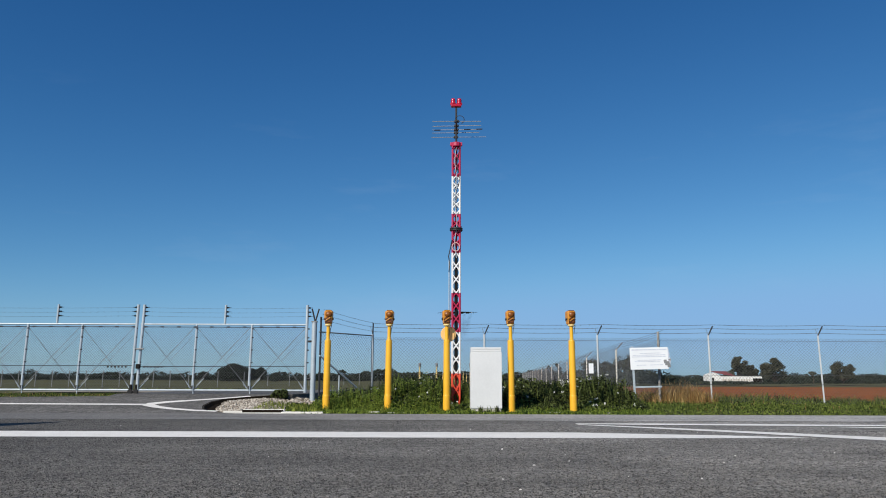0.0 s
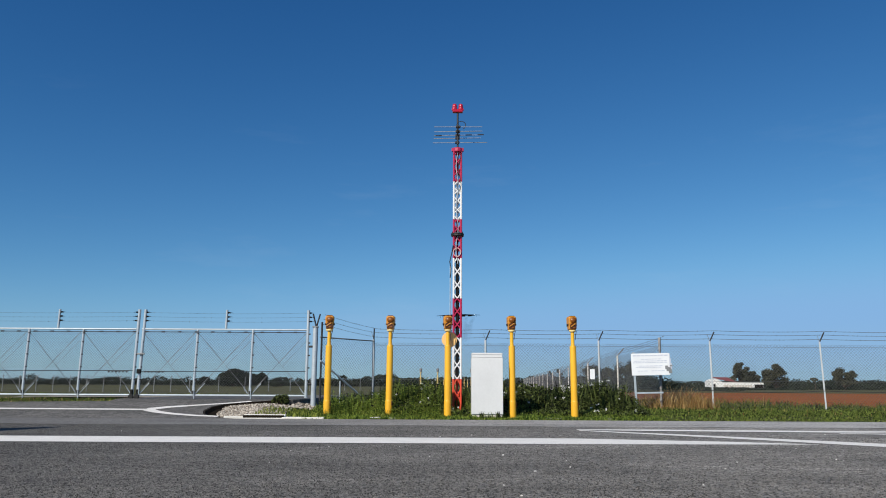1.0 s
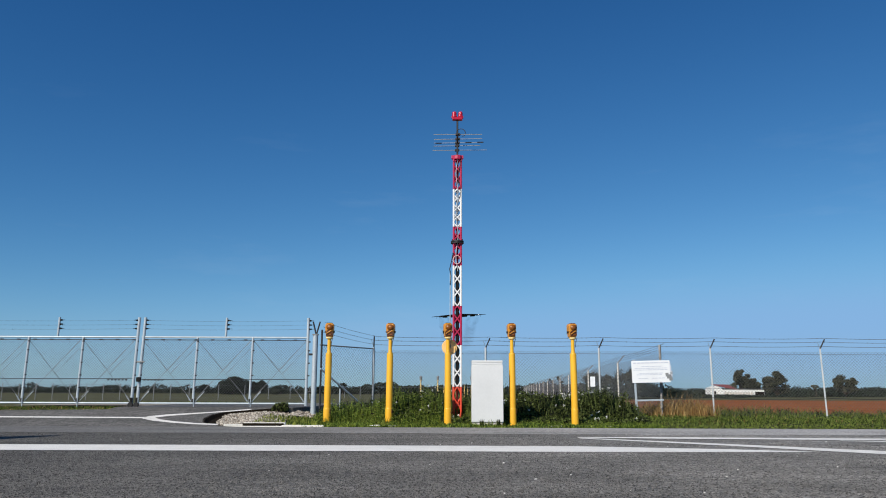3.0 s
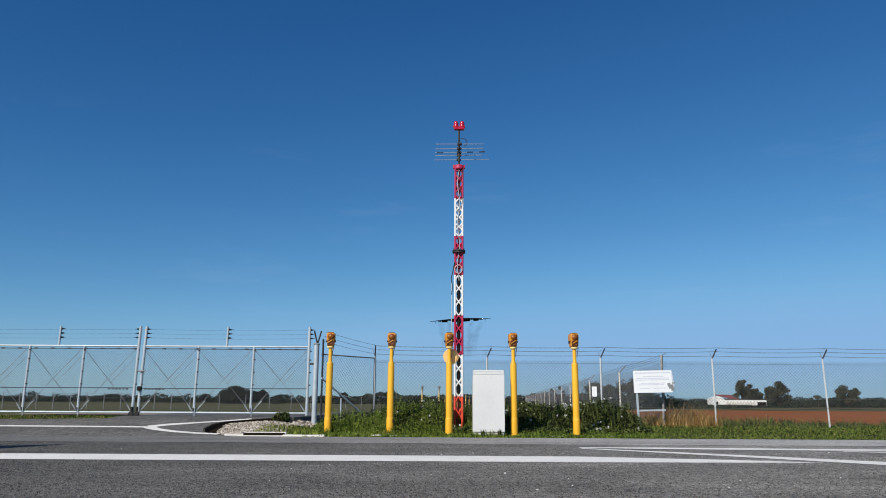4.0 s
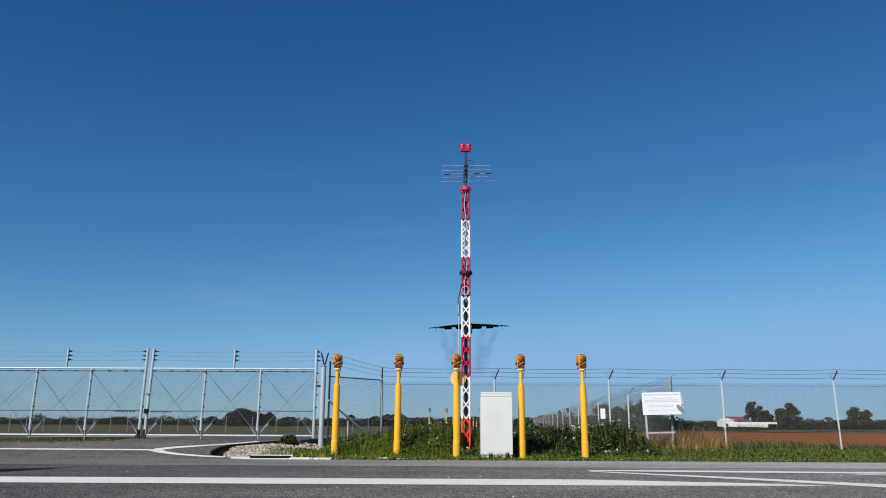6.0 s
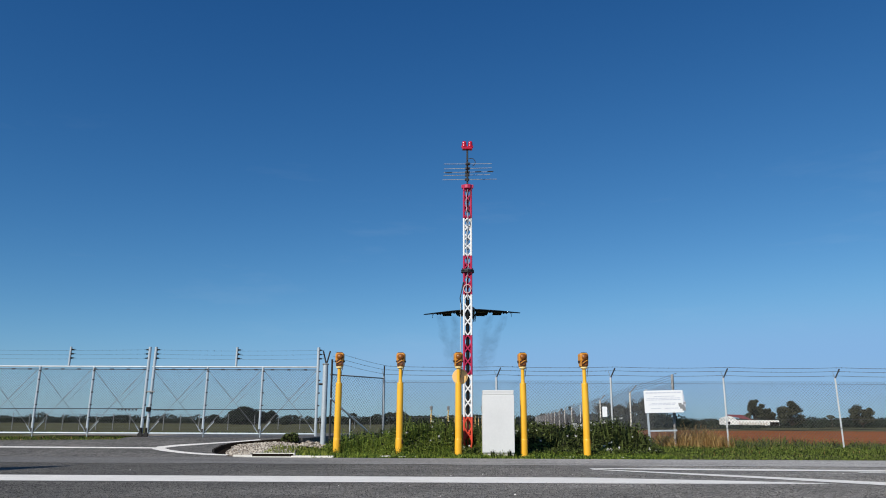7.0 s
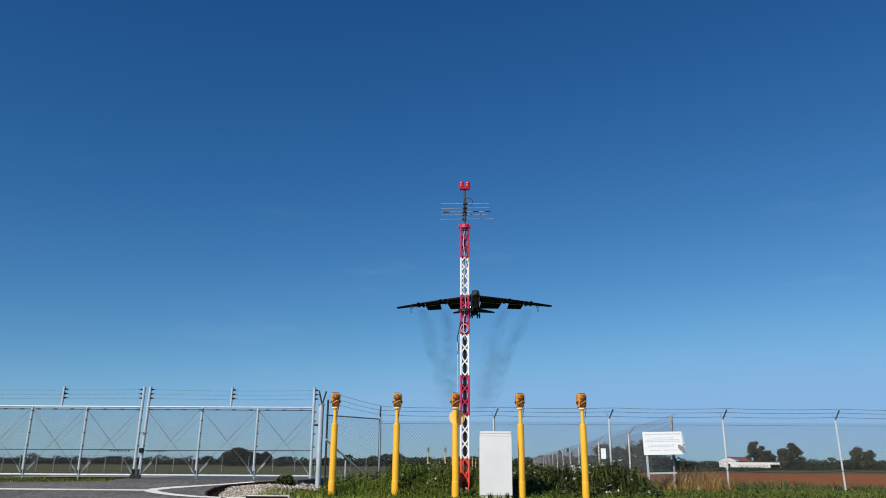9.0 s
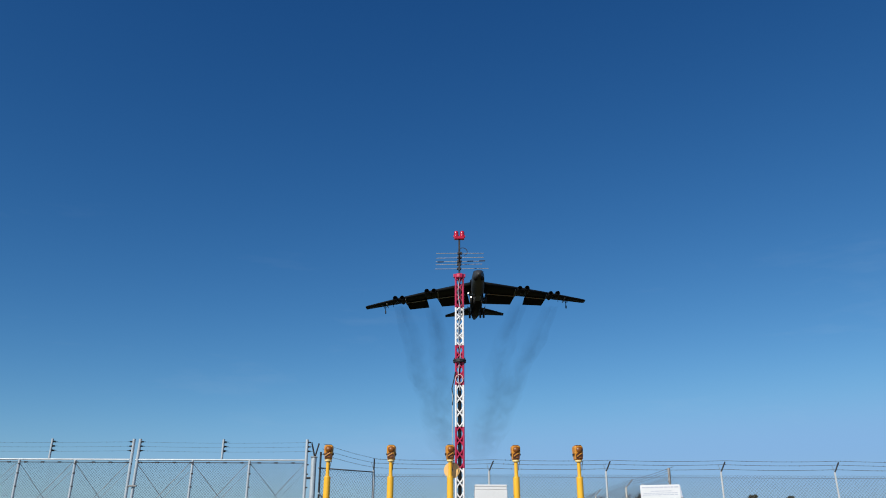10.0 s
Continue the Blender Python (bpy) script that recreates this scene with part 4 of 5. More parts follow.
for k in range(12):
    z = 1.16 + 0.58 * k / 12
    w = 0.05 + 0.1 * abs(noise.noise(Vector((k * 0.7, 2.2, 0)))) + (0.05 if 2 < k < 6 else 0)
    box(bm, (6.66 + w / 2, 0.004, z + 0.024), (w, 0.01, 0.05))
part("torn_edge", bm, SIGN_INK, notice, "peeling blue-grey torn edge")
bm = B()
for k, (x, z, w, h) in enumerate(((6.6, 1.36, 0.09, 0.05), (6.64, 1.31, 0.16, 0.06), (6.67, 1.25, 0.15, 0.06), (6.71, 1.19, 0.1, 0.06), (6.74, 1.38, 0.08, 0.04))):
    box(bm, (x, -0.008 - 0.0006 * k, z), (w, 0.003, h))
part("torn_patch", bm, GALV_DULL, notice, "dark bare patch where the facing is torn")
for z, a, b, h in ((1.69, 5.62, 6.62, 0.032), (1.585, 5.86, 6.4, 0.022), (1.53, 5.66, 6.6, 0.022), (1.485, 5.62, 6.55, 0.022), (1.385, 5.78, 6.5, 0.02), (1.345, 5.7, 6.45, 0.02), (1.24, 5.75, 6.0, 0.018), (1.24, 6.15, 6.5, 0.018)):
    xx = a
    bm = B()
    while xx < b:
        w = rnd.uniform(0.04, 0.12)
        box(bm, (xx + w / 2, -0.009, z), (w, 0.004, h))
        xx += w + 0.022
    part("text_line", bm, SIGN_INK, board, "faded unreadable line of text")
bm = B()
box(bm, (5.65, 0.04, 0.85), (0.06, 0.05, 1.9), 0.006)
part("post", bm, GALV, notice)
bm = B()
box(bm, (6.07, 0.05, 0.6), (0.8, 0.04, 0.05), 0.006)
part("crossbar", bm, GALV, notice)


# ---- aircraft: a large dark jet on its approach, nose towards -y, origin between the wing tips ----
jet = thing("jet_bomber", "large dark grey eight-engined jet, flaps and wheels down", "aircraft")
FUSE_Z = -1.4


def hull_ring(y, zc, w, h, n=24, p=2.6):
    """A rounded-box section."""
    ring = []
    for k in range(n):
        a = k * math.tau / n
        c, s = math.cos(a), math.sin(a)
        ring.append((w / 2 * math.copysign(abs(c) ** (2 / p), c), y, zc + h / 2 * math.copysign(abs(s) ** (2 / p), s)))
    return ring


bm = B()
loft(bm, [hull_ring(y, FUSE_Z + dz, w, h) for y, dz, w, h in (
    (-34.0, 0.05, 0.3, 0.3), (-33.6, 0.08, 1.05, 1.0), (-32.7, 0.15, 1.75, 1.9), (-31.4, 0.3, 2.3, 2.7), (-29.8, 0.4, 2.65, 3.3),
    (-27.5, 0.35, 2.85, 3.6), (-22, 0.1, 2.95, 3.6), (-17, 0.0, 2.95, 3.6))])
fuselage = part("fuselage", bm, FUSE, jet, "worn grey forward fuselage with a blunt nose", smooth=True)
# rear part takes the darker hull colour
bm = B()
loft(bm, [hull_ring(y, FUSE_Z + dz, w, h) for y, dz, w, h in (
    (-17, 0.0, 2.97, 3.62), (-6, 0.0, 2.97, 3.6), (0, 0.1, 2.9, 3.4), (6, 0.45, 2.0, 2.4), (10.5, 0.75, 1.3, 1.7), (13.3, 0.9, 0.8, 1.1), (14.5, 1.0, 0.4, 0.5))])
part("rear_fuselage", bm, HULL, jet, "near-black rear fuselage", smooth=True)
for k, a in enumerate((-58, -30, 0, 30, 58)):
    bm = B()
    y = -31.75 + 0.9 * abs(math.sin(radians(a))) ** 2
    box(bm, None, (0.5, 0.05, 0.42), 0.02, pose(1.12 * math.sin(radians(a)), y, FUSE_Z + 1.4, -40, 0, a))
    part("windscreen", bm, GLASS_DARK, fuselage, "dark cockpit window")
for s in (-1, 1):
    bm = B()
    bmesh.ops.create_uvsphere(bm, u_segments=12, v_segments=8, radius=0.45, matrix=pose(s * 0.75, -32.6, FUSE_Z - 0.65) @ Matrix.Diagonal((1, 1.3, 1, 1)))
    part("sensor_pod", bm, HULL, fuselage, "rounded sensor fairing under the nose", smooth=True)
bm = B()
box(bm, (0, -17.5, FUSE_Z + 1.75), (3.3, 9.5, 0.9), 0.35)
part("wing_fairing", bm, HULL, jet)


def wing_at(x):
    """Leading edge y, chord and height of the wing at x metres from the middle."""
    k = (abs(x) - 1.4) / 26.8
    return -21.4 + 20.0 * k, 9.6 - 6.3 * k, -0.1 + 0.1 * k + 0.2 * math.sin(math.pi * k)


def foil(x, lead, chord, z, thick, n=9):
    pts = []
    for k in range(n):
        u = k / (n - 1)
        pts.append((u, thick * 2.6 * (math.sqrt(u) - u) * (1 - 0.35 * u)))
    ring = [(x, lead + u * chord, z + t) for u, t in pts] + [(x, lead + u * chord, z - 0.55 * t) for u, t in pts[-2:0:-1]]
    return ring


def wing(s):
    bm = B()
    rings = []
    for x in (0.8, 4, 8, 12, 16, 20, 24, 27.4, 28.2):
        lead, chord, z = wing_at(x)
        if x > 28:
            lead, chord = lead + 0.15, chord - 0.3
        rings.append(foil(s * x, lead, chord, z, 0.13 * chord))
    loft(bm, rings)
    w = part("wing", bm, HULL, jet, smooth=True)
    for x0, x1 in ((2.2, 9.6), (12.2, 17.6)):
        bm = B()
        rings = []
        for x in (x0, (x0 + x1) / 2, x1):
            lead, chord, z = wing_at(x)
            te = lead + chord
            c = 0.28 * chord + 0.9
            a = radians(33)
            hinge = Vector((s * x, te - 0.95, z - 0.12))
            ring = []
            for u, t in ((0, 0.1), (0.3, 0.16), (1, 0.02), (1, -0.02), (0.3, -0.12), (0, -0.1)):
                inward = -s * u * c * (0.18 if x == x0 else 0.27 if x < x1 else 0.36)
                ring.append(hinge + Vector((inward, u * c * math.cos(a) + t * math.sin(a), -u * c * math.sin(a) + t * math.cos(a))))
            rings.append(ring)
        loft(bm, rings)
        flap = part("flap", bm, HULL, w, "lowered dark flap")
        # pale colour stands in for sky light through the gap above the flap
        bm = B()
        (la, ca, za), (lb, cb, zb) = wing_at(x0), wing_at(x1)
        tube(bm, (s * x0, la + ca - 1.05, za - 0.36), (s * x1, lb + cb - 1.05, zb - 0.36), 0.08, n=6)
        part("flap_slot", bm, HULL_PALE, w, "pale bar for the sky seen through the flap gap")
    for x in (2.6, 9.3, 12.4, 17.4, 22.4):
        bm = B()
        lead, chord, z = wing_at(x)
        front = lead + 0.5 if x in (9.3, 17.4, 22.4) else lead + chord - 3.2
        box(bm, (s * x, (front + lead + chord + 0.2) / 2, z - 0.36), (0.14, lead + chord + 0.2 - front, 0.44), 0.04)
        part("flap_track", bm, TRACK if x in (9.3, 17.4, 22.4) else HULL, w, "grey flap track fairing" if x in (9.3, 17.4, 22.4) else "")
    for x in (11.0, 18.9):
        lead, chord, z = wing_at(x)
        bm = B()
        loft(bm, [[(s * x + dx * k, y, zz) for dx, zz in ((-0.16, z0), (0.16, z0), (0.16, z1), (-0.16, z1))] for y, z0, z1, k in
                  ((lead - 2.9, z - 1.15, z - 0.9, 0.6), (lead - 0.5, z - 1.3, z - 0.2, 1.0), (lead + 3.2, z - 0.5, z - 0.1, 0.6))])
        pylon = part("pylon", bm, HULL, w)
        for e in (-1, 1):
            bm = B()
            cx, cz = s * x + e * 0.84, z - 0.88
            prof = [(0.42, 1.7), (0.48, 0.35), (0.54, 0.0), (0.6, -0.02), (0.7, 0.5), (0.74, 1.6), (0.71, 3.2), (0.6, 4.8), (0.46, 5.6), (0.38, 5.6), (0.3, 5.0)]
            rings = [[(cx + 0.86 * r * math.cos(k * math.tau / 18), lead - 4.3 + y, cz + 0.86 * r * math.sin(k * math.tau / 18)) for k in range(18)] for r, y in prof]
            loft(bm, rings)
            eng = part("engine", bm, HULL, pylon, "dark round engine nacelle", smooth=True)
            # black colour on the intake face holds the shade of the deep hole
            bm = B()
            spin(bm, [(0.02, -0.55), (0.12, -0.35), (0.15, -0.06), (0.36, -0.06), (0.36, 0.0)], 18, pose(cx, lead - 2.66, cz, -90, 0, 0))
            part("intake", bm, BLACK, eng, "engine intake face, blackened for the shade in the hole")
    # outrigger wheel near the tip
    x = 22.9
    lead, chord, z = wing_at(x)
    bm = B()
    tube(bm, (s * x, lead + chord * 0.55, z), (s * x, lead + chord * 0.55, z - 2.0), 0.09, n=8)
    tube(bm, (s * x, lead + chord * 0.55, z - 1.0), (s * (x - 0.9), lead + chord * 0.55, z - 0.1), 0.05, n=6)
    leg = part("outrigger_leg", bm, HULL, jet)
    bm = B()
    tube(bm, (s * x - 0.13, lead + chord * 0.55, z - 2.1), (s * x + 0.13, lead + chord * 0.55, z - 2.1), 0.38, n=16)
    part("tyre", bm, TYRE, leg, "small black outrigger tyre")
    bm = B()
    box(bm, (s * (x + 0.35), lead + chord * 0.55, z - 0.55), (0.06, 1.3, 0.9), 0.02)
    part("gear_door", bm, HULL, leg)
    bm = B()
    lead, chord, z = wing_at(20.9)
    tube(bm, (s * 20.9, lead + chord * 0.7, z - 0.1), (s * 20.9, lead + chord * 0.7, z - 0.9), 0.06, n=6)
    part("mast_stub", bm, HULL, w)


for s in (-1, 1):
    wing(s)

# tail
for s in (-1, 1):
    bm = B()
    loft(bm, [foil(s * x, 2.4 + 8.0 * k, 9.4 - 6.7 * k, 0.0 - 0.15 * k, 0.09 * (9.4 - 6.7 * k)) for x, k in ((0.5, 0.0), (4.5, 0.52), (7.9, 1.0))])
    part("tailplane", bm, HULL, jet, smooth=True)
bm = B()
loft(bm, [[(x * c * 0.05, 4.6 + 5.6 * k + u * c, FUSE_Z + 1.8 + 8.0 * k) for u, x in ((0, 0), (0.2, 1), (0.6, 1), (1, 0), (0.6, -1), (0.2, -1))] for k, c in ((0, 8.6), (0.5, 6.2), (1, 3.9))])
part("fin", bm, HULL, jet)

# four double-wheel main gear legs
for y in (-23.3, -8.2):
    for s in (-1, 1):
        bm = B()
        zb = FUSE_Z - 1.7
        tube(bm, (s * 0.95, y, zb), (s * 1.3, y, zb - 1.5), 0.17, n=10)
        tube(bm, (s * 0.5, y + 0.9, zb), (s * 1.25, y, zb - 1.2), 0.08, n=8)
        leg = part("gear_leg", bm, HULL, jet)
        for e in (-1, 1):
            bm = B()
            cx = s * 1.3 + e * 0.4
            spin(bm, [(0.25, -0.24), (0.68, -0.24), (0.8, -0.12), (0.8, 0.12), (0.68, 0.24), (0.25, 0.24)], 20, pose(cx, y, zb - 1.5, 0, 90, 0))
            part("tyre", bm, TYRE, leg, "black tyre")
        bm = B()
        box(bm, None, (0.07, 3.2, 1.5), 0.03, pose(s * 1.85, y, zb - 0.2, 0, s * 26, 0))
        part("gear_door", bm, HULL, leg)
for x, z in ((-2.2, -2.3), (-1.6, -3.2)):
    bm = B()
    bmesh.ops.create_uvsphere(bm, u_segments=14, v_segments=8, radius=0.13, matrix=pose(x, -24.1, FUSE_Z + z + 0.6) @ Matrix.Diagonal((1, 0.6, 1, 1)))
    part("landing_light", bm, LANDING, jet, "lit white landing light", smooth=True)
# added glow in place of a pale wing fairing; no lamp sits here
bm = B()
lead, chord, z = wing_at(20.4)
bmesh.ops.create_uvsphere(bm, u_segments=10, v_segments=6, radius=0.22, matrix=pose(20.4, lead - 0.05, z))
part("fairing_spot", bm, LANDING, jet, "small added glow for a pale patch of wing fairing", smooth=True)


# ---- exhaust smoke, one trail behind each pair of engines ----
def smoke_trail(x, seed):
    """Two ragged, arched plumes that drift apart and settle behind one pair of engines."""
    t = thing("smoke_trail", "thin dark exhaust smoke trail behind an engine pair", "smoke", group="exhaust smoke", kind="stuff")
    lead, chord, z0 = wing_at(x)
    n, steps = 15, 60
    for e in (-1, 1):
        rings = []
        for k in range(steps + 1):
            d = 1 + 400 * (k / steps) ** 1.3
            far = min(1, d / 50)
            wob = (2.6 * noise.noise(Vector((d * 0.016, seed + e, 0))) + 1.2 * noise.noise(Vector((d * 0.06, seed + e, 3)))) * far
            wz = 1.0 * noise.noise(Vector((d * 0.011, seed + e, 7))) * far
            r = 1.0 + 0.023 * d
            cx, cz = x * (1 - 0.0008 * d) + 0.84 * e + wob, z0 - 1.2 - 0.012 * d + wz
            rings.append([Vector((cx + r * 1.2 * math.cos(a), lead + 1.5 + d, cz + r * math.sin(a))) for a in np.linspace(math.pi, math.tau, n)])
        vs = [p for ring in rings for p in ring]
        fs = [(j * n + i, j * n + i + 1, (j + 1) * n + i + 1, (j + 1) * n + i) for j in range(steps) for i in range(n - 1)]
        soup("plume", vs, fs, SMOKE, t, smooth=True)
    return t


trails = [smoke_trail(x, k * 3.7) for k, x in enumerate((-18.9, -11.0, 11.0, 18.9))]


# ---- distance: house, trees, hedges ----
def leaves(centres, sizes, rng, flat=0.0):
    """Small bent leaf quads at the given centres."""
    n = len(centres)
    a, b = rng.normal(size=(n, 3)), rng.normal(size=(n, 3))
    a[:, 2] *= 1 - flat
    a /= np.linalg.norm(a, axis=1)[:, None]
    b -= a * (a * b).sum(1)[:, None]
    b /= np.linalg.norm(b, axis=1)[:, None]
    s = np.asarray(sizes)[:, None]
    c = np.cross(a, b) * s * 0.15
    vs = np.stack([centres - a * s + c, centres - b * s * 0.55, centres + a * s + c, centres + b * s * 0.55], 1)
    fs = (np.arange(n) * 4)[:, None] + np.array([[0, 1, 2, 3]])
    return vs.reshape(-1, 3), fs


def crown_points(rng, blobs, per):
    pts = []
    for cx, cy, cz, rx, ry, rz in blobs:
        u = rng.normal(size=(per, 3))
        u /= np.linalg.norm(u, axis=1)[:, None]
        r = rng.uniform(0.1, 1.25, per) ** 0.6
        pts.append(np.array([cx, cy, cz]) + u * r[:, None] * np.array([rx, ry, rz]))
    return np.concatenate(pts)


def tree(label, x, y, height, width, trunk_h, seed, clumps=16, per=130, leaf=0.27, material=None):
    rng = np.random.default_rng(seed)
    y = 1.054 * y - 1
    t = thing("tree", label, "tree", pose(x, y, land_z(x, y)), "trees of the plain")
    bm = B()
    r = 0.035 * height
    tube(bm, (0, 0, -0.3), (0.1, 0, trunk_h), r, r * 0.75, n=8)
    blobs = []
    for k in range(int(clumps * 1.5)):
        a, q = rng.uniform(0, math.tau), math.sqrt(rng.uniform(0.02, 1))
        cx, cy = 0.38 * width * q * math.cos(a), 0.38 * width * q * math.sin(a)
        cz = trunk_h + (height - trunk_h) * rng.uniform(0.1, 0.92 - 0.35 * q)
        rr = width * rng.uniform(0.07, 0.17)
        blobs.append((cx, cy, cz, rr, rr, rr * 0.75))
        if k % 2 == 0:
            tube(bm, (0.05, 0, trunk_h * 0.8), (cx * 0.85, cy * 0.85, cz), r * 0.45, r * 0.12, n=6)
    part("trunk", bm, BARK, t)
    pts = crown_points(rng, blobs, per)
    vs, fs = leaves(pts, rng.uniform(0.6, 1.4, len(pts)) * leaf, rng)
    soup("crown", vs, fs, material or OLIVE, t)
    return t


tree("spreading dark evergreen tree beyond the red field", 104.3, 262, 12.0, 7.8, 1.6, 1, 17, 260)
tree("broad dark evergreen tree beside the white wall", 116.6, 262, 9.7, 9.4, 0.9, 2, 24, 280)
tree("low dark evergreen tree beside the white wall", 110.5, 268, 8.7, 7.0, 0.8, 3, 14, 260)
tree("round dark evergreen tree on the field edge", 141.0, 262, 8.9, 8.8, 1.0, 4, 22, 280)
tree("small bare-stemmed tree on the field edge", 130.5, 262, 4.6, 2.6, 2.8, 5, 6)
tree("small thin tree on the field edge", 124.5, 290, 5.6, 3.0, 2.5, 6, 5, 50)
tree("large rounded dark tree in the far field", -84.6, 300, 7.9, 14.5, 0.6, 7, 28, 300, 0.4, HEDGE)
tree("large rounded dark tree in the far field", -76.2, 305, 6.4, 9.5, 0.6, 8, 24, 300, 0.4, HEDGE)
tree("small dark tree in the far field", -96.6, 300, 5.0, 4.4, 0.6, 9, 12, 260, 0.36, HEDGE)
tree("low dark tree in the far field", -66.0, 302, 4.4, 7.0, 0.5, 15, 12, 260, 0.36, HEDGE)
tree("narrow dark tree beside the far hedge", -40.7, 300, 6.4, 3.4, 0.8, 10, 12, 240, 0.36, HEDGE)
tree("narrow dark tree beside the far hedge", 33.0, 230, 7.6, 2.2, 2.0, 11, 6, 70)
tree("narrow dark tree beside the far hedge", 36.0, 232, 8.2, 2.4, 2.0, 12, 6, 70)
tree("tall dark tree behind the receding fence", 44.0, 210, 8.0, 11.0, 2.0, 13, 16)
tree("tall dark tree behind the receding fence", 54.0, 214, 9.0, 11.0, 2.0, 14, 16)


def hedge(name, label, runs, seed, leaf=0.55, material=None):
    """A far belt of scrub: runs are (x0, x1, y, height, leaves per metre)."""
    rng = np.random.default_rng(seed)
    pts = []
    for x0, x1, y, h, dens in runs:
        y = 1.054 * y - 1
        n = int((x1 - x0) * dens)
        xs = rng.uniform(x0, x1, n)
        top = np.array([h * (0.62 + 0.5 * noise.noise(Vector((v * 0.05, seed, 0))) + 0.35 * noise.noise(Vector((v * 0.21, seed, 2)))) for v in xs])
        base = land_z(x0, y)
        pts.append(np.stack([xs, y + rng.uniform(-6, 6, n), base + np.maximum(top, h * 0.25) * rng.uniform(0, 1, n) ** 0.8], 1))
    pts = np.concatenate(pts)
    vs, fs = leaves(pts, rng.uniform(0.6, 1.5, len(pts)) * leaf, rng, 0.2)
    return tagged(soup(name, vs, fs, material or HEDGE), label, "hedge", "", "stuff")


hedge("far_hedge", "dark belt of scrub and trees along the horizon", [(-420, -40, 420, 4.3, 75), (-60, 90, 380, 7.2, 80), (70, 420, 330, 4.6, 80)], 3)
hedge("far_wood", "low hazy wood on the horizon", [(-700, 800, 700, 9.0, 20)], 5, 0.9)
hedge("scrub", "dark scrub behind the receding fence", [(14, 56, 190, 4.8, 60), (56, 80, 200, 1.2, 60), (100, 160, 275, 3.4, 60), (82, 116, 243, 0.7, 90)], 8, 0.4)

house = thing("farm_house", "low white farm house with red tiled roof", "house", pose(93.3, 271, land_z(95, 271)))
bm = B()
loft(bm, [[(-1.9, y, -0.2), (1.9, y, -0.2), (1.9, y, 2.6), (0.3, y, 3.7), (-1.9, y, 2.9)] for y in (-3, 3)])
part("wall", bm, PLASTER, house)
bm = B()
loft(bm, [[(0.3, -3.2, 3.75), (7.4, -3.2, 2.35), (7.4, -3.2, 2.2), (0.3, -3.2, 3.55)], [(0.3, 3.2, 4.3), (6.2, 3.2, 4.2), (6.2, 3.2, 4.0), (0.3, 3.2, 4.1)]])
part("roof", bm, ROOF, house, "red tiled roof")
bm = B()
box(bm, (4.0, 0, 1.0), (6.4, 5, 2.6))
part("annexe", bm, PLASTER, house)
bm = B()
box(bm, (-0.6, -3.02, 1.4), (0.7, 0.06, 0.9))
part("window", bm, GLASS_DARK, house)
ywall = thing("yard_wall", "long low white plastered yard wall", "wall", pose(98.7, 264.6, land_z(100, 264)))
bm = B()
box(bm, (0, 0, 1.05), (12.35, 0.3, 2.7), 0.03)
part("wall", bm, PLASTER, ywall)
for k in range(11):
    bm = B()
    box(bm, (-3.7 + k * 0.88, -0.17, 1.15), (0.55, 0.03, 0.9), 0.01)
    part("mark", bm, FADED, ywall, "faded painted mark on the plaster")
shed = thing("shed", "small pale shed beside the yard wall", "shed", pose(106.4, 266, land_z(110, 266)))
bm = B()
box(bm, (0, 0, 1.15), (3.4, 3, 2.5), 0.04)
part("body", bm, PLASTER, shed)
# near-black panel laid on the front of the body
bm = B()
box(bm, (0.1, -1.52, 0.8), (3.0, 0.1, 1.9))
part("front_panel", bm, PIT, shed, "near-black panel across the shed front")


# ---- verge plants ----
def blades(name, label, n, xr, yr, height, material, seed, width=0.012, lean=0.35, dens=None, category="grass"):
    """Grass blades as bent two-piece strips."""
    rng = np.random.default_rng(seed)
    x, y = rng.uniform(*xr, n), rng.uniform(*yr, n)
    if dens is not None:
        keep = np.array([rng.uniform() < dens(a, b) for a, b in zip(x, y)])
        x, y = x[keep], y[keep]
    n = len(x)
    z = np.array([land_z(a, b) for a, b in zip(x, y)]) - 0.03
    h = np.array([height(a, b) for a, b in zip(x, y)]) * rng.uniform(0.45, 1.15, n)
    a = rng.uniform(0, math.tau, n)
    d = np.stack([np.cos(a), np.sin(a), 0 * a], 1)
    sd = np.stack([-np.sin(a + 0.4), np.cos(a + 0.4), 0 * a], 1) * (width * rng.uniform(0.6, 1.4, n))[:, None]
    ln = (h * rng.uniform(0.05, lean, n))[:, None]
    p0 = np.stack([x, y, z], 1)
    p1 = p0 + d * ln * 0.35 + np.stack([0 * h, 0 * h, h * 0.6], 1)
    p2 = p0 + d * ln + np.stack([0 * h, 0 * h, h], 1)
    vs = np.stack([p0 - sd, p0 + sd, p1 + sd * 0.8, p1 - sd * 0.8, p2], 1).reshape(-1, 3)
    k = (np.arange(n) * 5)[:, None]
    fs = np.concatenate([k + np.array([[0, 1, 2]]), k + np.array([[0, 2, 3]]), k + np.array([[3, 2, 4]])])
    return tagged(soup(name, vs, fs, material), label, category, "", "stuff")


def verge_h(x, y):
    return (0.05 + 0.06 * step(17.6, 21.5, y) + 0.17 * step(22.6, 23.0, y) * (1 - 0.4 * step(10.3, 11.3, x))) * (1 + 1.0 * noise.noise(Vector((x * 1.3, y * 1.3, 1))) + 0.6 * noise.noise(Vector((x * 4.1, y * 3.0, 3))))


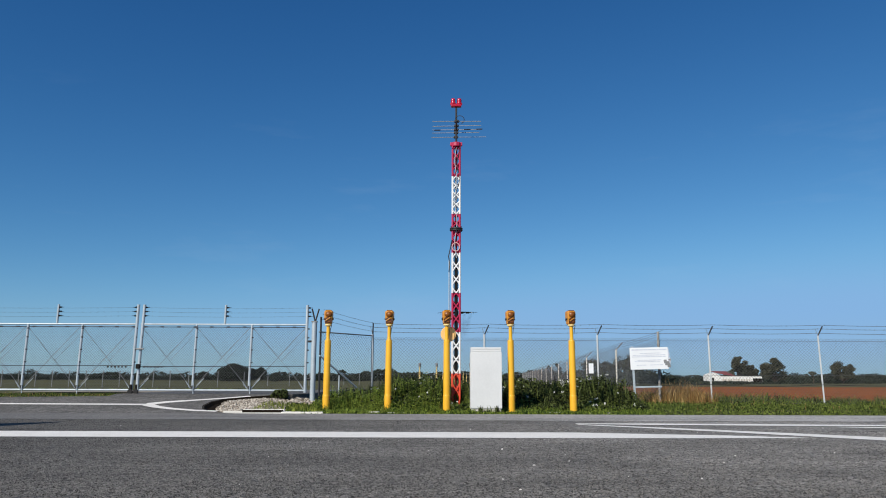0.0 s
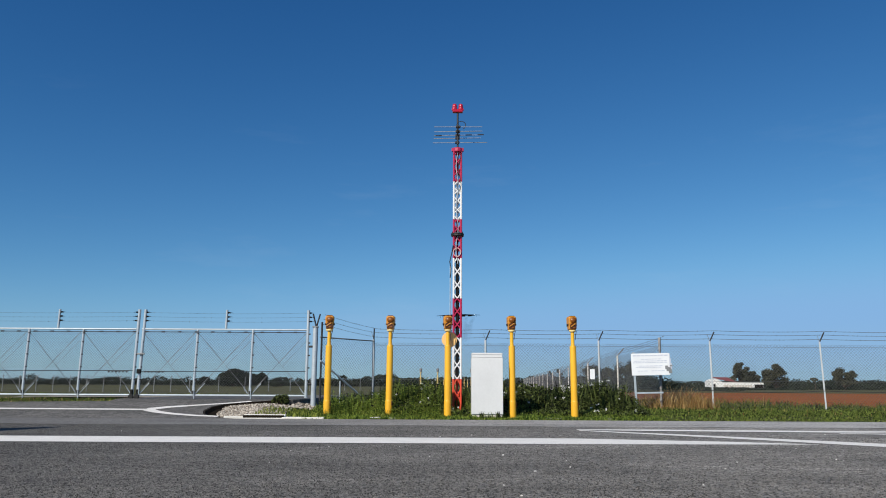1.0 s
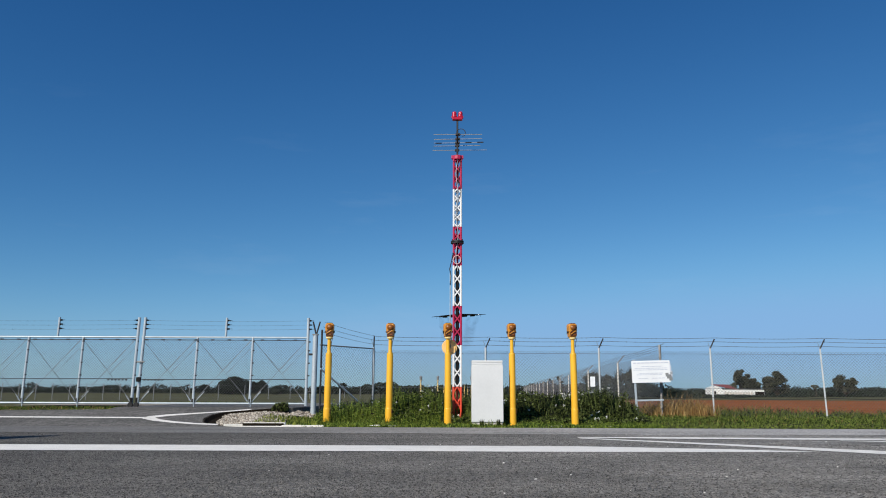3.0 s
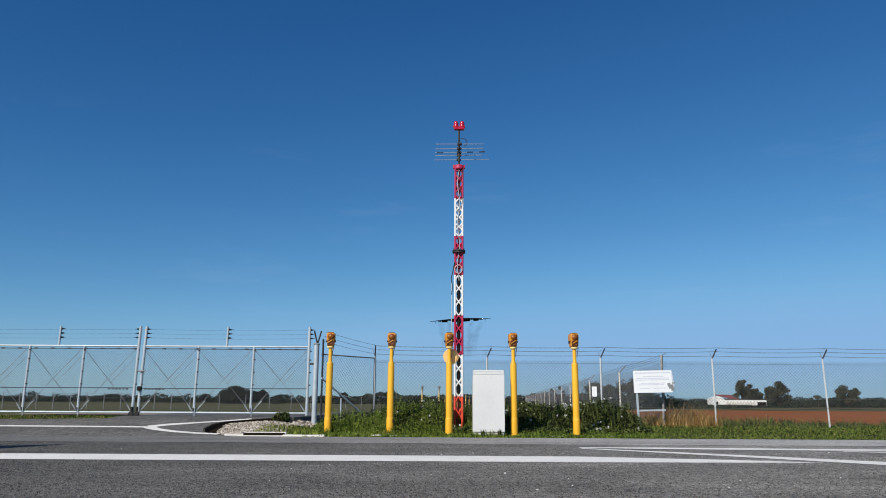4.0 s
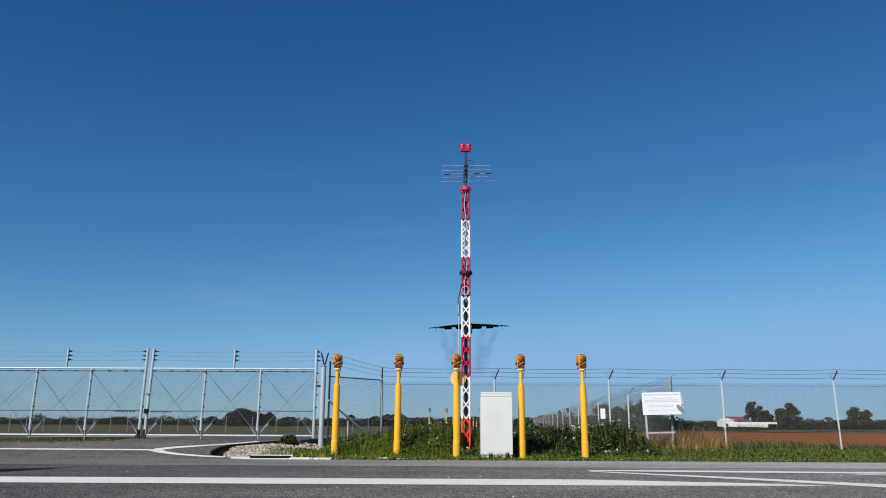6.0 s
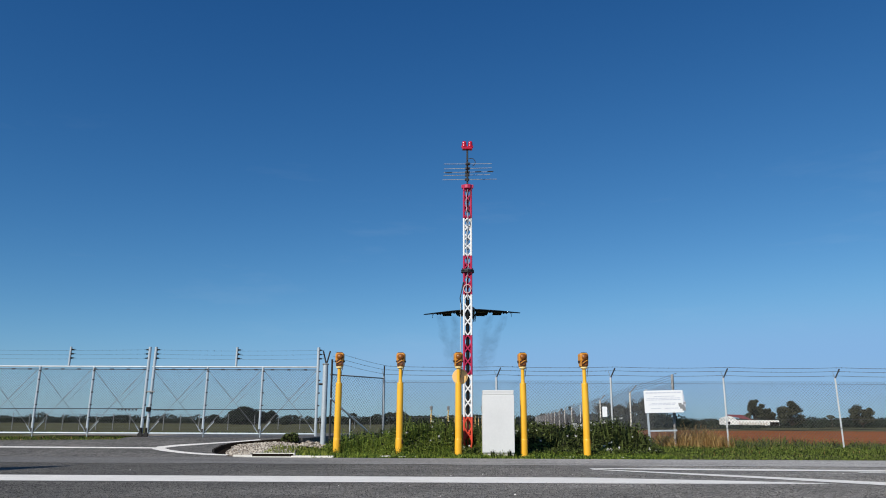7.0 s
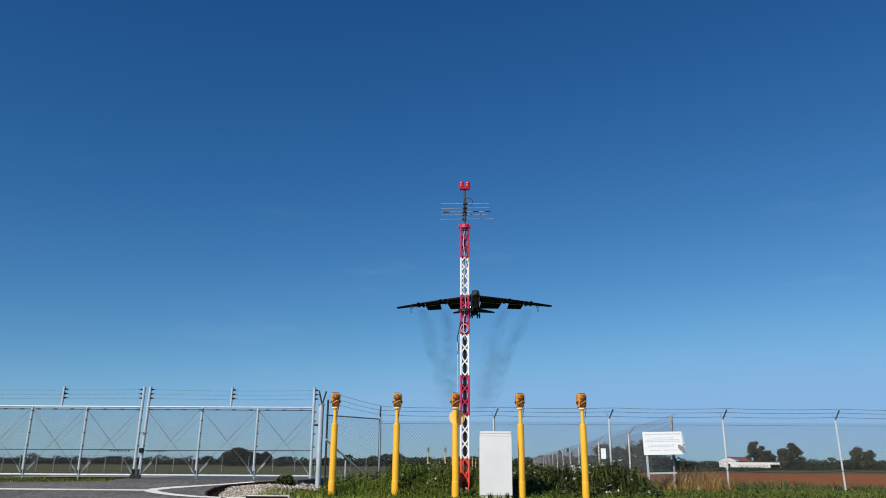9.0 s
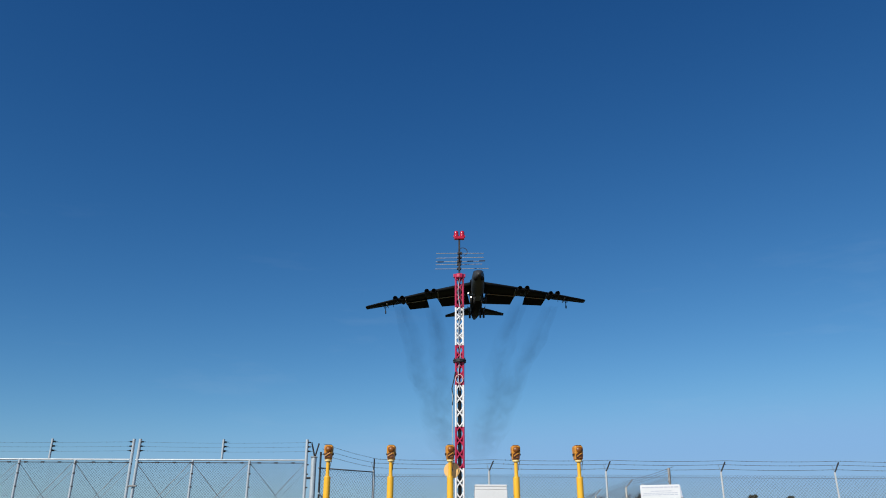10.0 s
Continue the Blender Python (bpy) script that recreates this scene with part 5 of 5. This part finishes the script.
def weed_h(x, y):
    """Height of the weeds: low along the asphalt, tall behind the lights."""
    if x < 0.8:
        base = 0.1 + 0.36 * step(17.7, 18.7, y) + 0.26 * step(-2.0, -1.3, x) * step(18.4, 19.0, y)
    else:
        base = 0.08 + 0.06 * step(17.5, 18.5, y) + 0.48 * step(18.9, 19.9, y) + 0.12 * step(3.3, 3.9, x) * step(19.5, 20.5, y)
        base *= 1 - 0.8 * step(4.9, 5.4, x)
    base *= 1 - 0.8 * step(-0.15, 0.1, x) * step(0.75, 0.6, x) * step(20.9, 20.4, y)
    base *= 1 - 0.75 * step(-2.9, -3.4, x)
    return base * (1 + 0.3 * noise.noise(Vector((x * 1.7, y * 1.7, 5))) + 0.3 * noise.noise(Vector((x * 5.5, y * 5.5, 8))))


blades("verge_grass", "rough green verge grass along the fence", 52000, (4.6, 22), (17.25, 24.5), verge_h, VERGE, 21, width=0.009, lean=0.8)
blades("weed_grass", "tall rank green weeds round the lights and mast", 22000, (-3.8, 5.4), (17.4, 23.4), lambda x, y: 0.8 * weed_h(x, y), GRASS, 22, width=0.009, lean=0.6, dens=lambda x, y: 0.1 if x > 1.5 and y > 18.6 else 1.0)
blades("dry_grass", "dry straw-coloured grass among the verge", 900, (5.2, 20), (18.5, 25.0), lambda x, y: verge_h(x, y) * 1.2, STRAW, 23, width=0.008)
blades("dry_tuft", "tall tuft of dry reddish straw by the notice board", 2000, (6.2, 8.2), (22.3, 24.4), lambda x, y: (0.7 - 0.32 * abs(x - 7.25)) * (1 + 0.6 * noise.noise(Vector((x * 3, y * 3, 2)))), STRAW, 24, width=0.008, lean=1.0)
blades("field_grass", "green grass of the far airfield", 16000, (-60, -4), (30, 75), lambda x, y: 0.14, VERGE, 25, width=0.03)
blades("island_grass", "thin green weeds on the gravel island", 1500, (-4.6, -3.0), (17.6, 19.4), lambda x, y: 0.16, GRASS, 26)
blades("gate_grass", "green grass behind the gate", 9000, (-22, -9.0), (19.95, 24), lambda x, y: 0.055 * (1 + 0.8 * noise.noise(Vector((x * 1.5, y, 4)))), VERGE, 27, width=0.014)
blades("gate_straw", "dry brown grass behind the gate", 1100, (-22, -9.0), (19.95, 24), lambda x, y: 0.06 * (1 + 0.8 * noise.noise(Vector((x * 1.1, y, 6)))), STRAW, 33, width=0.012, lean=0.9)
blades("weed_stalks", "upright dark weed stalks above the weeds", 2200, (-2.6, 5.0), (18.7, 22.6), lambda x, y: weed_h(x, y) * 1.2, WEED, 28, width=0.014, lean=0.3)


def weed_leaves():
    rng = np.random.default_rng(31)
    n = 26000
    x, y = rng.uniform(-3.4, 5.2, n), rng.uniform(18.25, 22.9, n)
    patch = np.array([0.35 + 0.9 * noise.noise(Vector((a * 0.9, b * 0.9, 9))) + (0.5 if a > 1.5 or -1.5 < a < 0.3 else -0.15) for a, b in zip(x, y)])
    keep = rng.uniform(size=n) < patch
    x, y = x[keep], y[keep]
    z = np.array([land_z(a, b) + weed_h(a, b) * 0.95 for a, b in zip(x, y)]) * rng.uniform(0.05, 1.0, len(x)) ** 0.7
    vs, fs = leaves(np.stack([x, y, z], 1), rng.uniform(0.015, 0.05, len(x)), rng)
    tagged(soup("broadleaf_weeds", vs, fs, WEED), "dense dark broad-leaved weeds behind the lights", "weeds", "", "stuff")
    m = 14000
    vx, vy = rng.uniform(4.8, 18, m), rng.uniform(17.4, 24, m)
    vz = np.array([land_z(a, b) + verge_h(a, b) * 0.9 for a, b in zip(vx, vy)]) * rng.uniform(0.1, 1.1, m)
    vs, fs = leaves(np.stack([vx, vy, vz], 1), rng.uniform(0.012, 0.035, m), rng)
    tagged(soup("verge_weeds", vs, fs, VERGE), "low broad-leaved weeds in the verge", "weeds", "", "stuff")
    k = rng.choice(len(x), 60, replace=False)
    c = np.stack([x[k], y[k] - 0.1, np.array([land_z(a, b) + weed_h(a, b) * 1.02 for a, b in zip(x[k], y[k])])], 1)
    c = np.repeat(c, 7, axis=0) + rng.normal(size=(420, 3)) * 0.012
    heads = np.stack([rng.uniform(3.2, 5.0, 12), rng.uniform(20.3, 21.6, 12), np.zeros(12)], 1)
    heads[:, 2] = [land_z(a, b) + weed_h(a, b) * rng.uniform(0.85, 1.1) for a, b, _ in heads]
    c = np.concatenate([c, np.repeat(heads, 14, axis=0) + rng.normal(size=(168, 3)) * (0.035, 0.035, 0.012)])
    vs, fs = leaves(c, rng.uniform(0.014, 0.03, len(c)), rng)
    tagged(soup("white_flowers", vs, fs, PETAL), "small white flower heads among the weeds", "flowers", "", "stuff")


weed_leaves()


def leafy_stalks(name, label, n, xr, yr, material, seed, big=1.0):
    """Upright herbs: each a thin stem with narrow leaves set round it, smaller towards the top."""
    rng = np.random.default_rng(seed)
    x, y = rng.uniform(*xr, n), rng.uniform(*yr, n)
    vs, fs = [], []
    for px, py in zip(x, y):
        h = weed_h(px, py) * rng.uniform(0.5, 1.05)
        if h < 0.07:
            continue
        foot = np.array([px, py, land_z(px, py) - 0.02])
        tip = foot + np.array([rng.normal() * 0.12 * h, rng.normal() * 0.12 * h, h])
        m = int(7 + h * 22)
        u = np.sort(rng.uniform(0.12, 1.0, m))
        a = np.arange(m) * 2.4 + rng.uniform(0, 6)
        at = foot + (tip - foot) * u[:, None]
        size = (0.15 - 0.09 * u) * rng.uniform(0.6, 1.25, m) * (0.6 + 0.6 * min(1, h)) * big
        rise = rng.uniform(-0.25, 0.75, m)
        d = np.stack([np.cos(a), np.sin(a), rise], 1)
        d /= np.linalg.norm(d, axis=1)[:, None]
        side_way = np.stack([-np.sin(a), np.cos(a), 0.3 * rng.normal(size=m)], 1)
        mid = at + d * size[:, None] * 0.5
        end = at + d * size[:, None] - np.array([0, 0, 1.0]) * size[:, None] * 0.22
        w = side_way * size[:, None] * 0.19
        k0 = len(vs)
        vs += list(np.stack([at, mid - w, end, mid + w], 1).reshape(-1, 3))
        fs += [(k0 + 4 * j, k0 + 4 * j + 1, k0 + 4 * j + 2, k0 + 4 * j + 3) for j in range(m)]
        k0 = len(vs)
        vs += [foot + np.array([-0.004, 0, 0]), foot + np.array([0.004, 0, 0]), tip + np.array([0.002, 0, 0]), tip + np.array([-0.002, 0, 0])]
        fs.append((k0, k0 + 1, k0 + 2, k0 + 3))
    tagged(soup(name, vs, fs, material), label, "weeds", "", "stuff")


leafy_stalks("green_herbs", "lush green leafy herbs round the yellow lights", 1500, (-3.3, 0.7), (17.75, 20.6), HERB, 51)
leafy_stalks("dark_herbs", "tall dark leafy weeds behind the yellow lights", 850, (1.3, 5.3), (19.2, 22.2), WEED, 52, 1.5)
leafy_stalks("fringe_herbs", "low green herbs along the foot of the weeds", 900, (0.7, 5.6), (17.5, 19.2), HERB, 53)
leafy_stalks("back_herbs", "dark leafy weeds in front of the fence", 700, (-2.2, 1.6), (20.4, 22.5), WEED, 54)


def shrub(label, x, y, h, w, seed):
    rng = np.random.default_rng(seed)
    t = thing("shrub", label, "shrub", pose(x, y, land_z(x, y)))
    bm = B()
    for k in range(7):
        a = rng.uniform(0, math.tau)
        tube(bm, (0, 0, -0.05), (0.35 * w * math.cos(a), 0.35 * w * math.sin(a), h * rng.uniform(0.5, 0.9)), 0.008, 0.003, n=5)
    part("stems", bm, BARK, t)
    pts = crown_points(rng, [(rng.uniform(-.3, .3) * w, rng.uniform(-.3, .3) * w, h * rng.uniform(0.3, 0.8), 0.2 * w, 0.2 * w, 0.22 * h) for k in range(12)], 240)
    vs, fs = leaves(pts, rng.uniform(0.02, 0.05, len(pts)), rng)
    soup("leaves", vs, fs, WEED, t)


shrub("low dark green shrub on the gravel island", -4.42, 20.35, 0.27, 0.52, 41)
shrub("dark green bush in front of the fence", 3.7, 21.6, 0.8, 1.3, 42)
shrub("dark green bush in front of the fence", 4.3, 21.8, 0.78, 0.8, 43)
shrub("dark green bush behind the lights", 2.4, 21.4, 0.8, 1.4, 44)
blades("kerb_weeds", "low green weeds along the edge of the asphalt", 9000, (-3.3, 5.2), (17.42, 17.98), lambda x, y: 0.09 * (1 + 0.9 * noise.noise(Vector((x * 2.2, y * 2, 6)))), HERB, 29, width=0.012, lean=0.8)
blades("cabinet_weeds", "two small upright weeds at the cabinet foot", 220, (0.86, 1.34), (17.72, 17.84), lambda x, y: 0.2, WEED, 30, width=0.012, lean=0.3, dens=lambda x, y: 1.0 if abs(x - 0.9) < 0.045 or abs(x - 1.3) < 0.04 else 0.12)


# ---- gravel island and drain ----
def stones(name, label, n, xy, size, seed, material=STONE):
    rng = np.random.default_rng(seed)
    ico = B()
    bmesh.ops.create_icosphere(ico, subdivisions=1, radius=1)
    base = np.array([v.co[:] for v in ico.verts])
    tri = np.array([[v.index for v in f.verts] for f in ico.faces])
    ico.free()
    vs, fs = [], []
    for k in range(n):
        x, y, z = xy(rng)
        s = rng.uniform(*size)
        q = rng.normal(size=(3, 3)) * 0.22 + np.diag([1, 1, 0.75])
        vs.append((base * rng.uniform(0.8, 1.15, (len(base), 1))) @ q * s + np.array([x, y, z + s * 0.2]))
        fs.append(tri + k * len(base))
    return tagged(soup(name, np.concatenate(vs), np.concatenate(fs), material), label, "gravel", "", "stuff")


def on_island(rng):
    while True:
        x, y = rng.uniform(-5.7, -3.9), rng.uniform(17.5, 20.2)
        if x > drive_right(y) + (0.33 if y < 19.3 else 0.18) and x > -5.7 and x < -3.9 - 0.7 * step(18.5, 19.5, y) * rng.uniform():
            return x, y, land_z(x, y) + 0.035


stones("gravel", "pale limestone gravel lying on the island", 4200, on_island, (0.012, 0.034), 61)
bm = B()
loft(bm, [[(drive_right(y) - 0.03, y, drive_z(y) + 0.01), (drive_right(y) + 0.03, y, drive_z(y) + 0.0), (drive_right(y) + 0.1, y, land_z(drive_right(y) + 0.1, y) + 0.015), (-3.6, y, land_z(-3.6, y) + 0.012), (-3.6, y, -0.3), (drive_right(y), y, -0.3)] for y in np.arange(17.45, 20.7, 0.12)])
tagged(part("island_soil", bm, SHADED_SOIL), "bare island soil, darkened for the shadow of the driveway edge", "soil", "", "structure")
stones("gravel", "pale rubble round the gate post", 520, lambda r: (lambda a, b: (a, b, land_z(a, b) + 0.02))(r.uniform(-4.1, -3.0), r.uniform(20.1, 21.6)), (0.02, 0.06), 63)
stones("pebbles", "scattered white pebbles on the asphalt", 60, lambda r: (11 * r.uniform() ** 0.7 - 3.5 if r.uniform() < 0.65 else r.uniform(-8, 3), r.uniform(4, 14.5), 0.0), (0.005, 0.012), 62, PEBBLE)

drain = thing("drain_inlet", "pale concrete drain inlet with a dark slot", "drain", pose(-4.3, 17.55, 0.0))
for x, w, y, d, h, turn in ((1.02, 0.98, 0.05, 0.34, 0.05, 0), (-0.6, 0.5, 0.06, 0.12, 0.06, 14), (0.07, 0.98, 0.22, 0.2, 0.1, 3), (0.0, 1.1, -0.05, 0.07, 0.03, 1)):
    bm = B()
    box(bm, None, (w, d, h), 0.015, pose(x, y, h / 2 - 0.01, 0, 0, turn))
    part("slab", bm, PALE_KERB, drain, "pale concrete slab")
# solid near-black box paints the shade inside the drain slot
bm = B()
box(bm, (0.07, 0.055, 0.04), (0.94, 0.13, 0.075), 0.004)
part("slot", bm, PIT, drain, "near-black box for the shade in the slot")
kerb = thing("verge_kerb", "low broken concrete edging half buried in weeds", "kerb", pose(0, 17.8, 0))
for k, (x, w, z) in enumerate(((-1.75, 0.5, 0.0), (-1.1, 0.6, -0.01), (2.05, 0.5, 0.005), (2.6, 0.5, 0.0), (3.5, 0.5, -0.01), (3.95, 0.3, 0.0))):
    bm = B()
    box(bm, None, (w, 0.2, 0.07), 0.025, pose(x, 0.03 * (k % 2), 0.0 + z, 0, 1.5 * (k % 3 - 1), 2 * (k % 3 - 1)))
    part("kerb_stone", bm, PALE_KERB, kerb)


# ---- chippings of the near road ----
def chippings(n):
    """Small angular stones that stand proud of the asphalt."""
    rng = np.random.default_rng(71)
    y = 3.6 + 11.0 * rng.uniform(0, 1, n) ** 1.5
    x = rng.uniform(-1, 1, n) * (0.64 * (y + 1.0) + 0.3)
    near, far_edge = 1.054 * (10.6 + 0.03 * x) - 1.0, 1.054 * (11.6 + 0.02 * x) - 1.0
    keep = ~((y > near - 0.05) & (y < far_edge + 0.05) & (x < 5.2)) & ((y < 12) | (x < 2.2))
    x, y = x[keep], y[keep]
    n = len(x)
    s, h, a = rng.uniform(0.005, 0.013, n), rng.uniform(0.002, 0.008, n), rng.uniform(0, math.tau, n)
    vs = np.zeros((n, 5, 3))
    for k in range(4):
        r = s * rng.uniform(0.7, 1.3, n)
        vs[:, k] = np.stack([x + r * np.cos(a + k * math.pi / 2), y + r * np.sin(a + k * math.pi / 2), 0 * x - 0.001], 1)
    vs[:, 4] = np.stack([x + s * rng.uniform(-.4, .4, n), y + s * rng.uniform(-.4, .4, n), h], 1)
    fs = (np.arange(n) * 5)[:, None, None] + np.array([[0, 1, 4], [1, 2, 4], [2, 3, 4], [3, 0, 4]])[None]
    tagged(soup("road_chippings", vs.reshape(-1, 3), fs.reshape(-1, 3), CHIP), "loose grey chippings set in the worn asphalt", "gravel", "", "stuff")


chippings(140000)

# an unseen plate on a post beside the view, made up to cast the shadow on the road
caster = thing("shadow_caster", "unseen triangular plate on a post, added to cast a road shadow", "road sign", pose(-8.8, 11.3, 0, 0, 0, -36))
bm = B()
tube(bm, (0, 0.03, -0.1), (0, 0.03, 2.1), 0.03, n=10)
part("post", bm, GALV, caster)
bm = B()
loft(bm, [[(-0.56, y, 1.0), (0.56, y, 1.0), (0.03, y, 2.22), (-0.03, y, 2.22)] for y in (-0.01, 0.0)])
part("plate", bm, GALV_DULL, caster)


# ---- what moves ----
BANK = [1.0, 1.4, 2.4, 2.8, 3.0, 2.4, 1.6, 1.0, 0.4, 0.7, 1.75]
SINK = [0, 0, 0, 0, 0, 0.1, 0.4, 0.6, 0.55, 0.25, 0]


def jet_pose(t):
    return pose(20.38 - 1.834 * t + 0.05365 * t * t, 1087.3 - 94.8 * t + 0.533 * t * t, 92.61 - 4.65 * t + 0.0696 * t * t - np.interp(t, range(11), SINK), 1.5, -np.interp(t, range(11), BANK), -0.85)


def motions():
    times = [k / 4 for k in range(41)]
    rows = [(t, jet_pose(t)) for t in times]
    walk(jet, rows)
    level = [(t, Matrix.Translation(jet_pose(t).translation) @ pose(0, 0, 0, 0, 0, -0.8)) for t in times]
    for trail in trails:
        walk(trail, level)


motions()
